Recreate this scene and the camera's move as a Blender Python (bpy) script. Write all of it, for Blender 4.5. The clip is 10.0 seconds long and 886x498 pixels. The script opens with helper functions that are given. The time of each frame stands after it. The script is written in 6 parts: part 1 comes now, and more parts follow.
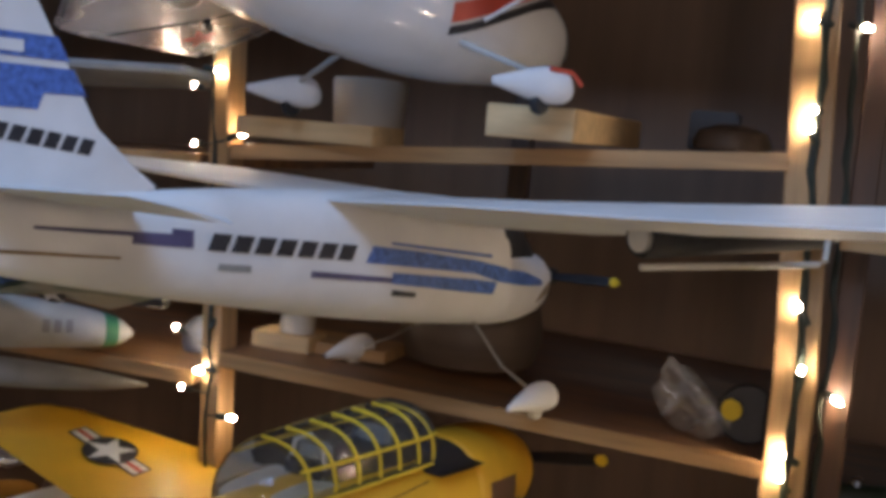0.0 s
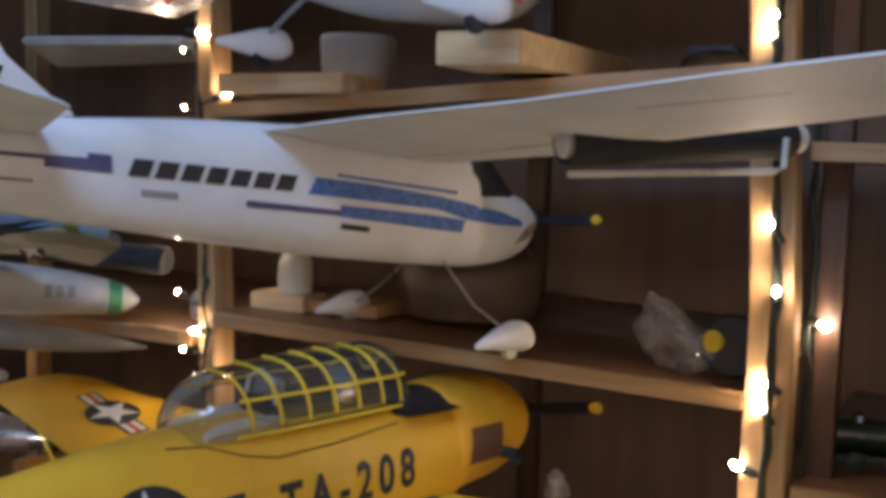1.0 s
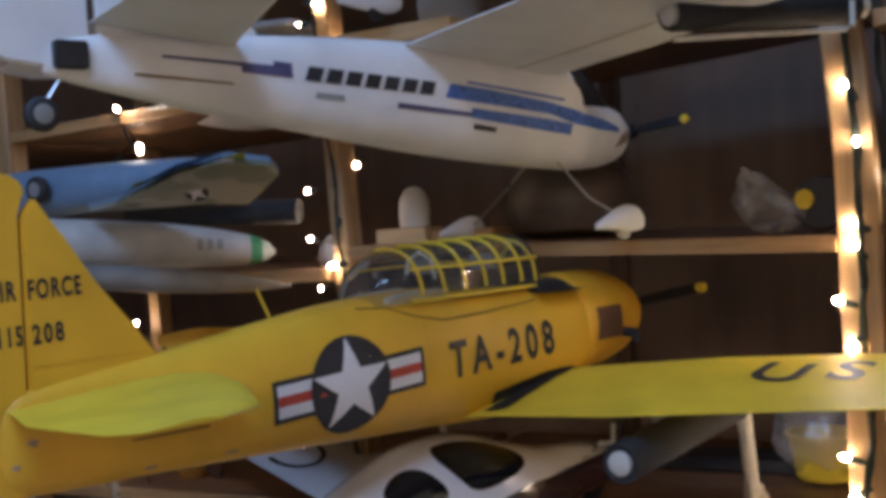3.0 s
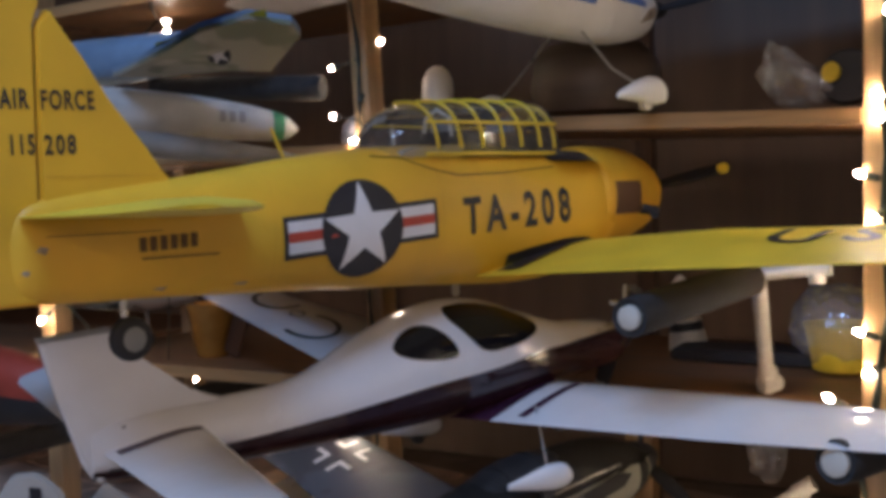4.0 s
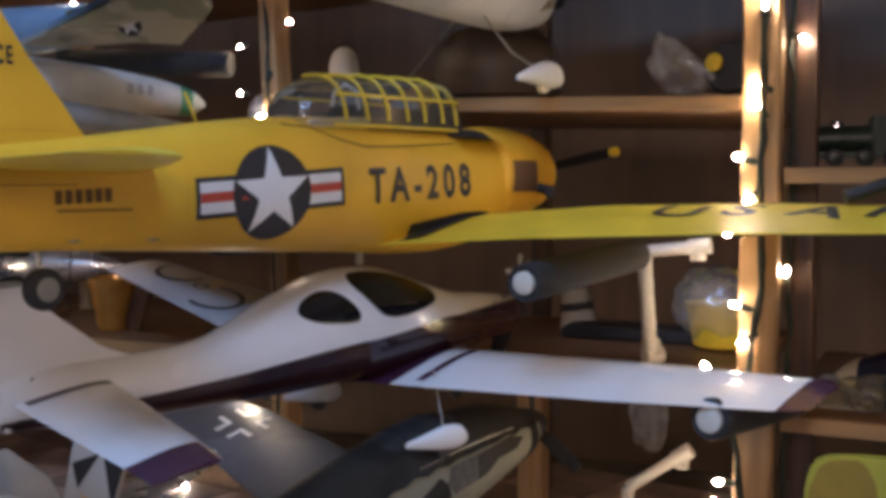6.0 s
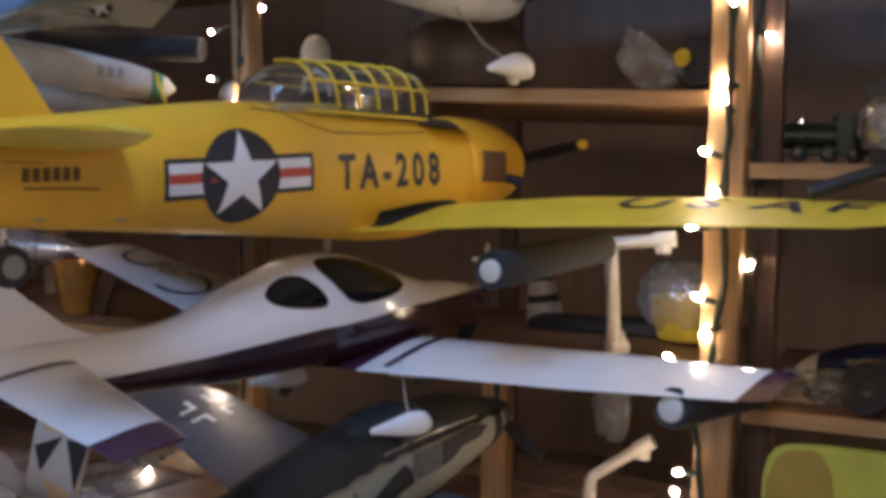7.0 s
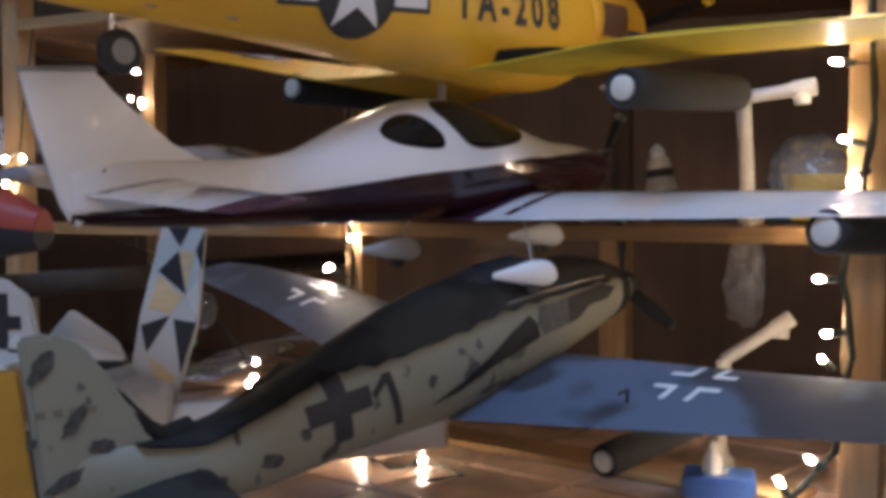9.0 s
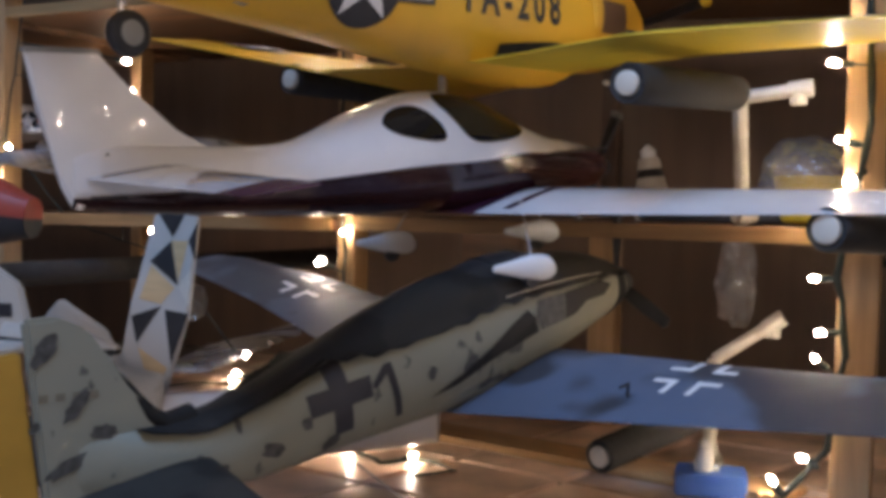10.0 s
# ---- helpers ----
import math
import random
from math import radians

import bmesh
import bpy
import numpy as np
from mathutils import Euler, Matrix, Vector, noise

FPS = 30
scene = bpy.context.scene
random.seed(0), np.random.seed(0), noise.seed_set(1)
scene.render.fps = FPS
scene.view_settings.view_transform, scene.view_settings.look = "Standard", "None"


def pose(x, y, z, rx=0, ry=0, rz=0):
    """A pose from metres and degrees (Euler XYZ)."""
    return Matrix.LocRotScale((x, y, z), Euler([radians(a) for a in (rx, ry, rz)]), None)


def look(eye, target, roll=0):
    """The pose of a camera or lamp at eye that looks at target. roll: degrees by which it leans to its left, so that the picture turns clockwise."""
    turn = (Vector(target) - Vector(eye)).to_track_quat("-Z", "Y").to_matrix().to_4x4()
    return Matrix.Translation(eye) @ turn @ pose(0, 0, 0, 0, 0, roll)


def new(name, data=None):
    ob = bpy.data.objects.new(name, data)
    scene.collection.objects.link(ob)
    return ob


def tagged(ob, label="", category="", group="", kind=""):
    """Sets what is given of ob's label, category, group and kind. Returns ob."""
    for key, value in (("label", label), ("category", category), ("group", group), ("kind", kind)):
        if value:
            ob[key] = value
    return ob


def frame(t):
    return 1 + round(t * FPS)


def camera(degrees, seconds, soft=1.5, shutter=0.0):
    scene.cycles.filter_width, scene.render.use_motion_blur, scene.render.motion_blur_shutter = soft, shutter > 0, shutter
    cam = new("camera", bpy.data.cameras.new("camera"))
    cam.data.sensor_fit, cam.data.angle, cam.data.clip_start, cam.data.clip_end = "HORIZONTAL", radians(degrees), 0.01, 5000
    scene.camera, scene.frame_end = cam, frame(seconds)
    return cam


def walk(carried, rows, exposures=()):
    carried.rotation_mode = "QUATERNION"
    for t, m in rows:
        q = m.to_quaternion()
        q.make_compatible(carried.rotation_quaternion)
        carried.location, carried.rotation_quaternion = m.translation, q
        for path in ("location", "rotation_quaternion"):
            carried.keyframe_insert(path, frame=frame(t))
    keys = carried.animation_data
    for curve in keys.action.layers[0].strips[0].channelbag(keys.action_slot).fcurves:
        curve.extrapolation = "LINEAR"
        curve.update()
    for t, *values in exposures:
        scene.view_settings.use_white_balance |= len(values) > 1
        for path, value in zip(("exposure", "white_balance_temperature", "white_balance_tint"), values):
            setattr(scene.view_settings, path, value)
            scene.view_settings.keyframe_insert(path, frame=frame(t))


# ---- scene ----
cam = camera(44.0, 10.0, soft=4.5)
ROWS = [
    (0.00, 0.0226, -1.3199, 1.1056, 84.02, -4.96, 20.03),
    (0.50, 0.0950, -1.2992, 1.0827, 84.50, 1.26, 21.98),
    (0.70, 0.1632, -1.2442, 1.0637, 84.17, -1.45, 24.55),
    (1.00, 0.2120, -1.2216, 1.0053, 85.19, -1.95, 26.94),
    (1.50, 0.2095, -1.2849, 0.9229, 87.40, 0.54, 30.58),
    (2.00, 0.2107, -1.4062, 0.9147, 88.92, 1.83, 26.94),
    (2.50, 0.1464, -1.4933, 0.9263, 89.42, 1.67, 25.74),
    (2.80, 0.1693, -1.4793, 0.8664, 90.10, 2.23, 27.56),
    (3.00, 0.1877, -1.4616, 0.8018, 88.76, 3.67, 28.01),
    (3.20, 0.1961, -1.4584, 0.7402, 87.44, 3.56, 28.95),
    (4.30, 0.2037, -1.4526, 0.6691, 86.35, 1.66, 29.80),
    (4.50, 0.2030, -1.4524, 0.6558, 86.72, 2.52, 29.64),
    (5.00, 0.2220, -1.4697, 0.6530, 86.59, 2.83, 28.32),
    (5.50, 0.2217, -1.5031, 0.6459, 86.34, 1.60, 26.75),
    (5.70, 0.2224, -1.5117, 0.6477, 86.51, 1.10, 25.68),
    (6.80, 0.2306, -1.5189, 0.6341, 86.06, -0.88, 23.11),
    (7.00, 0.2302, -1.5226, 0.6352, 86.21, -0.89, 23.02),
    (7.50, 0.2326, -1.5302, 0.6375, 87.00, -0.93, 24.24),
    (8.00, 0.2111, -1.5181, 0.5824, 87.60, -0.14, 25.30),
    (8.20, 0.1841, -1.5141, 0.5097, 88.34, 0.30, 27.44),
    (8.30, 0.1721, -1.5069, 0.4653, 88.02, 0.80, 27.68),
    (8.50, 0.1661, -1.4985, 0.4215, 87.43, 1.05, 27.77),
    (9.00, 0.1599, -1.4719, 0.3936, 87.74, 0.21, 27.49),
    (9.50, 0.1262, -1.4843, 0.3840, 88.24, -0.81, 26.83),
    (10.00, 0.1266, -1.4861, 0.3783, 88.01, -0.81, 25.95),
]
walk(cam, [(t, pose(x, y, z, rx, ry, rz)) for t, x, y, z, rx, ry, rz in ROWS],
     exposures=[(0.0, -0.48, 7000, 11), (1.0, -0.36, 6800, 11), (2.5, -0.58, 6600, 11), (5.0, -0.24, 6650, 13), (7.5, -0.17, 6650, 13), (9.0, -0.08, 6550, 11), (10.0, 0.02, 6550, 11)])

# ---- light ----
world = bpy.data.worlds.new("room_world")
scene.world = world
world.use_nodes = True
world.node_tree.nodes["Background"].inputs[0].default_value = (0.6, 0.63, 0.7, 1)
world.node_tree.nodes["Background"].inputs[1].default_value = 0.24
BULB_GLOW = 300.0


def area_lamp(name, eye, target, size_x, size_y, watts, colour):
    data = bpy.data.lights.new(name, "AREA")
    data.shape, data.size, data.size_y = "RECTANGLE", size_x, size_y
    data.energy, data.color = watts, colour
    ob = new(name, data)
    ob.matrix_world = look(eye, target)
    return ob


area_lamp("ceiling_light_lamp", (-0.3, -1.85, 2.27), (-0.3, -1.84, 0.0), 1.5, 0.7, 68, (0.33, 0.6, 1.12))
# Warm fill from behind the viewpoint, added to brighten the planes' sides.
area_lamp("unseen_fill_lamp", (0.6, -3.91, 1.6), (-0.6, -0.2, 0.6), 0.6, 0.5, 31, (1.0, 0.8, 0.72))


# ---- materials ----
def links(m):
    return m.node_tree.nodes, m.node_tree.links


def mat(name, col, rough=0.5, metal=0.0, var=0.12, scale=18.0, bump=0.05, grain=260.0, coat=0.0, stretch=(1, 1, 1), dark=None):
    """Paint, plastic, wood: a base colour varied at two scales, with fine relief."""
    m = bpy.data.materials.new(name)
    m.use_nodes = True
    n, l = links(m)
    b = n["Principled BSDF"]
    tc, mp = n.new("ShaderNodeTexCoord"), n.new("ShaderNodeMapping")
    mp.inputs["Scale"].default_value = stretch
    l.new(tc.outputs["Object"], mp.inputs[0])
    n1, n2 = n.new("ShaderNodeTexNoise"), n.new("ShaderNodeTexNoise")
    n1.inputs["Scale"].default_value, n1.inputs["Detail"].default_value = scale, 5
    n2.inputs["Scale"].default_value, n2.inputs["Detail"].default_value = grain, 3
    l.new(mp.outputs[0], n1.inputs["Vector"])
    l.new(mp.outputs[0], n2.inputs["Vector"])
    ramp = n.new("ShaderNodeValToRGB")
    lo = dark or tuple(c * (1 - 2.2 * var) for c in col)
    hi = tuple(min(1, c * (1 + var)) for c in col)
    ramp.color_ramp.elements[0].position, ramp.color_ramp.elements[1].position = 0.3, 0.7
    ramp.color_ramp.elements[0].color, ramp.color_ramp.elements[1].color = (*lo, 1), (*hi, 1)
    l.new(n1.outputs["Fac"], ramp.inputs[0])
    l.new(ramp.outputs[0], b.inputs["Base Color"])
    rr = n.new("ShaderNodeMapRange")
    rr.inputs["To Min"].default_value, rr.inputs["To Max"].default_value = max(0.02, rough - 0.12), min(1, rough + 0.12)
    l.new(n1.outputs["Fac"], rr.inputs["Value"])
    l.new(rr.outputs[0], b.inputs["Roughness"])
    b.inputs["Metallic"].default_value = metal
    b.inputs["Coat Weight"].default_value = coat
    b.inputs["Coat Roughness"].default_value = 0.025
    bp = n.new("ShaderNodeBump")
    bp.inputs["Strength"].default_value, bp.inputs["Distance"].default_value = bump, 0.002
    l.new(n2.outputs["Fac"], bp.inputs["Height"])
    l.new(bp.outputs[0], b.inputs["Normal"])
    if coat:
        ripple, skin = n.new("ShaderNodeTexNoise"), n.new("ShaderNodeBump")
        ripple.inputs["Scale"].default_value, ripple.inputs["Detail"].default_value = 26, 2
        skin.inputs["Strength"].default_value, skin.inputs["Distance"].default_value = 0.22, 0.002
        l.new(tc.outputs["Object"], ripple.inputs["Vector"])
        l.new(ripple.outputs["Fac"], skin.inputs["Height"])
        l.new(skin.outputs[0], b.inputs["Coat Normal"])
    return m


def camo(name, a, b_, scale, edge=0.5):
    """Two paints in soft-edged blotches."""
    m = mat(name, a, 0.55)
    n, l = links(m)
    tc, ns, rp = n.new("ShaderNodeTexCoord"), n.new("ShaderNodeTexNoise"), n.new("ShaderNodeValToRGB")
    ns.inputs["Scale"].default_value, ns.inputs["Detail"].default_value = scale, 2.5
    l.new(tc.outputs["Object"], ns.inputs["Vector"])
    rp.color_ramp.elements[0].position, rp.color_ramp.elements[1].position = edge, edge + 0.04
    rp.color_ramp.elements[0].color, rp.color_ramp.elements[1].color = (*a, 1), (*b_, 1)
    l.new(ns.outputs["Fac"], rp.inputs[0])
    l.new(rp.outputs[0], n["Principled BSDF"].inputs["Base Color"])
    return m


def film(name, tint, gloss, rough=0.06, creases=30.0, relief=0.3, milk=0.03):
    """Thin clear sheet: see-through, with sharp glints that grow towards its edges."""
    m = bpy.data.materials.new(name)
    m.use_nodes = True
    n, l = links(m)
    n.remove(n["Principled BSDF"])
    see, shine, mix = n.new("ShaderNodeBsdfTransparent"), n.new("ShaderNodeBsdfGlossy"), n.new("ShaderNodeMixShader")
    see.inputs["Color"].default_value = (*tint, 1)
    shine.inputs["Roughness"].default_value = rough
    tc, ns, bp = n.new("ShaderNodeTexCoord"), n.new("ShaderNodeTexNoise"), n.new("ShaderNodeBump")
    ns.inputs["Scale"].default_value, ns.inputs["Detail"].default_value = creases, 3
    bp.inputs["Strength"].default_value, bp.inputs["Distance"].default_value = relief, 0.01
    l.new(tc.outputs["Object"], ns.inputs["Vector"])
    l.new(ns.outputs["Fac"], bp.inputs["Height"])
    l.new(bp.outputs[0], shine.inputs["Normal"])
    fr, rng = n.new("ShaderNodeFresnel"), n.new("ShaderNodeMapRange")
    fr.inputs["IOR"].default_value = 1.45
    rng.inputs["To Min"].default_value, rng.inputs["To Max"].default_value = gloss, 0.85
    l.new(fr.outputs[0], rng.inputs["Value"])
    l.new(rng.outputs[0], mix.inputs["Fac"])
    haze, body = n.new("ShaderNodeBsdfDiffuse"), n.new("ShaderNodeMixShader")
    haze.inputs["Color"].default_value, body.inputs["Fac"].default_value = (0.85, 0.85, 0.85, 1), milk
    l.new(see.outputs[0], body.inputs[1])
    l.new(haze.outputs[0], body.inputs[2])
    l.new(body.outputs[0], mix.inputs[1])
    l.new(shine.outputs[0], mix.inputs[2])
    l.new(mix.outputs[0], n["Material Output"].inputs["Surface"])
    return m


def glow(name, col, strength):
    m = bpy.data.materials.new(name)
    m.use_nodes = True
    b = m.node_tree.nodes["Principled BSDF"]
    b.inputs["Base Color"].default_value = (*col, 1)
    b.inputs["Emission Color"].default_value = (*col, 1)
    b.inputs["Emission Strength"].default_value = strength
    return m


PINE = mat("pine", (0.43, 0.26, 0.12), 0.5, var=0.16, scale=7, stretch=(9, 9, 0.7), grain=90, bump=0.12)
PINE_X = mat("pine_lengthwise", (0.42, 0.24, 0.1), 0.5, var=0.18, scale=7, stretch=(0.7, 9, 9), grain=90, bump=0.12)
BLOCK = mat("fresh_pine", (0.62, 0.43, 0.22), 0.6, var=0.1, scale=9, stretch=(1, 8, 8), grain=120, bump=0.1)
PANEL = mat("dark_panelling", (0.14, 0.084, 0.05), 0.5, var=0.09, scale=4, stretch=(6, 6, 0.5), grain=60, bump=0.15)
STAIN = mat("brown_stained_board", (0.19, 0.095, 0.045), 0.45, var=0.25, scale=5, stretch=(0.8, 6, 6), grain=80, bump=0.1)
TILE = mat("terracotta", (0.6, 0.42, 0.31), 0.36, var=0.25, scale=9, grain=150, bump=0.12)
GROUT = mat("grout", (0.24, 0.19, 0.14), 0.9)
PLASTER = mat("painted_plaster", (0.5, 0.47, 0.42), 0.9, var=0.06, scale=3, grain=120, bump=0.1)
WHITE_FOAM = mat("white_foam", (0.7, 0.69, 0.68), 0.55, var=0.06, scale=12, grain=520, bump=0.18)
WHITE_GLOSS = mat("white_film", (0.74, 0.74, 0.74), 0.14, var=0.05, scale=8, grain=55, bump=0.35, coat=0.4)
WHITE_FILM = mat("wrinkled_white_film", (0.72, 0.72, 0.73), 0.22, var=0.05, scale=8, grain=60, bump=0.25, coat=1.0)
MAROON = mat("maroon_film", (0.032, 0.012, 0.014), 0.15, var=0.15, scale=8, grain=85, bump=0.3, coat=0.4)
PURPLE = mat("purple_film", (0.055, 0.018, 0.042), 0.2, var=0.1)
YELLOW = mat("trainer_yellow", (0.74, 0.41, 0.028), 0.42, var=0.07, scale=10, grain=420, bump=0.08)
# Slightly deeper yellow for the cowling and seams.
YELLOW_DEEP = mat("orange_yellow", (0.68, 0.36, 0.026), 0.45, var=0.12, scale=10)
# Plain lemon, also the trainer's yellow with cool overhead light mixed into the colour.
LEMON = mat("lemon_and_lit_yellow", (0.72, 0.5, 0.035), 0.45, var=0.06)
BLACK = mat("matt_black", (0.018, 0.018, 0.02), 0.5, var=0.2)
DECAL_BLACK = mat("decal_black", (0.022, 0.022, 0.028), 0.5, var=0.2)
DECAL_WHITE = mat("decal_white", (0.72, 0.71, 0.7), 0.5, var=0.05)
DECAL_RED = mat("decal_red", (0.5, 0.06, 0.035), 0.5, var=0.08)
BLUE_STRIPE = mat("blue_stripe", (0.07, 0.16, 0.48), 0.5, var=0.25, scale=160)
PURPLE_STRIPE = mat("dull_purple_stripe", (0.09, 0.08, 0.17), 0.5, var=0.2)
DARK_GLASS = mat("smoked_window", (0.008, 0.008, 0.01), 0.06, var=0.1, bump=0.0)
FOAM_PIPE = mat("foam_pipe_lagging", (0.026, 0.025, 0.025), 0.85, var=0.2, scale=60, grain=420, bump=0.5)
PVC = mat("white_pvc", (0.6, 0.56, 0.48), 0.3, var=0.06, scale=12)
RUBBER = mat("tyre_rubber", (0.02, 0.02, 0.022), 0.65)
WIRE_GREEN = mat("dark_green_wire", (0.02, 0.03, 0.022), 0.5, var=0.2)
SILVER = mat("silver_film", (0.5, 0.5, 0.52), 0.28, 0.75, var=0.12, scale=14, grain=80, bump=0.05)
STEEL = mat("steel_wire", (0.5, 0.48, 0.45), 0.3, 0.9, var=0.1)
GREY_UNDER = mat("light_grey_underside", (0.42, 0.42, 0.4), 0.5, var=0.1)
# Fighter's blue-grey and mottle grey are darkened to carry shade from planes above.
GREY_BLUE = camo("blue_grey_camouflage", (0.09, 0.116, 0.17), (0.036, 0.04, 0.05), 4.2, 0.5)
MOTTLE = camo("mottled_shaded_grey", (0.2, 0.197, 0.15), (0.07, 0.07, 0.058), 30.0, 0.66)
DARK_TOP = camo("dark_upper_camouflage", (0.026, 0.024, 0.021), (0.015, 0.014, 0.013), 8.0, 0.5)
DARK_TOP.node_tree.nodes["Principled BSDF"].inputs["Specular IOR Level"].default_value = 0.15
SKY_BLUE = mat("sky_blue_paint", (0.17, 0.27, 0.39), 0.4, var=0.08)
LIME = mat("lime_paint", (0.45, 0.52, 0.04), 0.45)
GREY_JET = camo("grey_green_jet", (0.3, 0.3, 0.25), (0.16, 0.19, 0.14), 9.0, 0.5)
STONE_GREY = mat("stone_grey", (0.26, 0.26, 0.25), 0.5)
RED_PAINT = mat("red_paint", (0.55, 0.07, 0.04), 0.35)
DARK_RED = mat("dark_red_paint", (0.16, 0.03, 0.022), 0.4)
GREEN_BAND = mat("green_band", (0.04, 0.2, 0.1), 0.4)
CANOPY = film("clear_canopy", (0.8, 0.8, 0.78), 0.06, 0.05, 12.0, 0.08)
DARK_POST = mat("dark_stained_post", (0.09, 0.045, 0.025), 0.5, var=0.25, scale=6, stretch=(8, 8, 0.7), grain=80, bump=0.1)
# Darker copy of the wing camouflage, to offset the bulbs close above the far wing.
GREY_DARK = camo("bulb_offset_grey_camouflage", (0.085, 0.092, 0.11), (0.05, 0.053, 0.06), 7.0, 0.5)
SPOT = mat("dark_mottle_paint", (0.06, 0.06, 0.055), 0.6, var=0.3, scale=120)
BAG = film("crinkled_polythene", (0.9, 0.91, 0.93), 0.12, 0.1, 34.0, 0.9, 0.06)
MILKY_BAG = film("milky_polythene", (0.88, 0.89, 0.92), 0.1, 0.12, 30.0, 0.9, 0.17)
GOLD_GLASS = mat("amber_tumbler", (0.5, 0.25, 0.05), 0.15, 0.3, var=0.15)
BULB = glow("bulb_light", (1.0, 0.81, 0.63), BULB_GLOW)
CHROME = mat("chrome", (0.7, 0.7, 0.72), 0.08, 1.0, var=0.05, bump=0.0)
LOCO = mat("dark_green_enamel", (0.015, 0.03, 0.022), 0.3, var=0.2)
PLY = mat("plywood_disc", (0.11, 0.075, 0.05), 0.5, var=0.15, scale=6, stretch=(1, 1, 5))
PANEL_LINE = mat("panel_line", (0.2, 0.1, 0.01), 0.6)
FADED = mat("faded_brown_print", (0.13, 0.065, 0.012), 0.6)
SCUFF = mat("scuffed_foam", (0.42, 0.32, 0.22), 0.7, var=0.3, scale=90)
FAINT = mat("faint_print", (0.15, 0.13, 0.09), 0.6)


# ---- making ----
def thing(name, label, category, m=None, group="", kind=""):
    ob = new(name)
    ob.empty_display_size = 0.05
    if m is not None:
        ob.matrix_world = m
    return tagged(ob, label, category, group, kind)


def to_mesh(name, bm, material, smooth=True):
    me = bpy.data.meshes.new(name)
    bmesh.ops.recalc_face_normals(bm, faces=bm.faces)
    for f in bm.faces:
        f.smooth = smooth
    bm.to_mesh(me)
    bm.free()
    me.materials.append(material)
    return me


def sharp(me, degrees=40):
    me.set_sharp_from_angle(angle=radians(degrees))
    return me


def part(name, bm, material, parent, label="", smooth=True, angle=40):
    ob = new(name, sharp(to_mesh(name, bm, material, smooth), angle))
    ob.parent = parent
    if label:
        tagged(ob, label)
    return ob


def solo(name, bm, material, label, category, group="", kind="", smooth=True, m=None):
    ob = new(name, sharp(to_mesh(name, bm, material, smooth)))
    if m is not None:
        ob.matrix_world = m
    return tagged(ob, label, category, group, kind)


def box(lo, hi, bevel=0.0, bm=None):
    bm = bm or bmesh.new()
    made = bmesh.ops.create_cube(bm, size=1)["verts"]
    for v in made:
        v.co = Vector([a + (c + 0.5) * (b - a) for a, b, c in zip(lo, hi, v.co)])
    if bevel:
        edges = list({e for v in made for e in v.link_edges})
        bmesh.ops.bevel(bm, geom=edges, offset=bevel, segments=2, affect="EDGES")
    return bm


def lathe(profile, n=28, bm=None, m=None):
    """A turned shape from (radius, z) pairs."""
    bm = bm or bmesh.new()
    rings = []
    for r, z in profile:
        ring = [bm.verts.new((max(r, 1e-4) * math.cos(2 * math.pi * k / n), max(r, 1e-4) * math.sin(2 * math.pi * k / n), z)) for k in range(n)]
        rings.append(ring)
    for a, b in zip(rings, rings[1:]):
        for k in range(n):
            bm.faces.new((a[k], a[(k + 1) % n], b[(k + 1) % n], b[k]))
    bm.faces.new(rings[0][::-1])
    bm.faces.new(rings[-1])
    if m is not None:
        bmesh.ops.transform(bm, matrix=m, verts=[v for ring in rings for v in ring])
    return bm


def tube(points, r, n=10, bm=None):
    """A rod along points, of radius r or of one radius for each point."""
    bm = bm or bmesh.new()
    pts = [Vector(p) for p in points]
    radii = r if isinstance(r, (list, tuple)) else [r] * len(pts)
    rings, up = [], Vector((0.3, 0.5, 0.8)).normalized()
    for k, p in enumerate(pts):
        d = (pts[min(k + 1, len(pts) - 1)] - pts[max(k - 1, 0)]).normalized()
        side = d.cross(up)
        side = side.normalized() if side.length > 0.05 else d.cross(Vector((1, 0, 0))).normalized()
        other = side.cross(d)
        rings.append([bm.verts.new(p + radii[k] * (math.cos(2 * math.pi * j / n) * side + math.sin(2 * math.pi * j / n) * other)) for j in range(n)])
    for a, b in zip(rings, rings[1:]):
        for j in range(n):
            bm.faces.new((a[j], a[(j + 1) % n], b[(j + 1) % n], b[j]))
    bm.faces.new(rings[0][::-1])
    bm.faces.new(rings[-1])
    return bm


def plate(outline, thick, axis=1, at=0.0, bevel=0.0):
    """A flat piece of an outline of (a, b) pairs; axis 1: upright (x, z), axis 2: lying (x, y)."""
    bm = bmesh.new()
    def place(a, b, d):
        return (a, at + d, b) if axis == 1 else (a, b, at + d)
    lo = [bm.verts.new(place(a, b, -thick / 2)) for a, b in outline]
    hi = [bm.verts.new(place(a, b, thick / 2)) for a, b in outline]
    bm.faces.new(lo)
    bm.faces.new(hi[::-1])
    n = len(outline)
    for k in range(n):
        bm.faces.new((lo[k], hi[k], hi[(k + 1) % n], lo[(k + 1) % n]))
    if bevel:
        bmesh.ops.bevel(bm, geom=[e for e in bm.edges], offset=bevel, segments=2, affect="EDGES")
    return bm


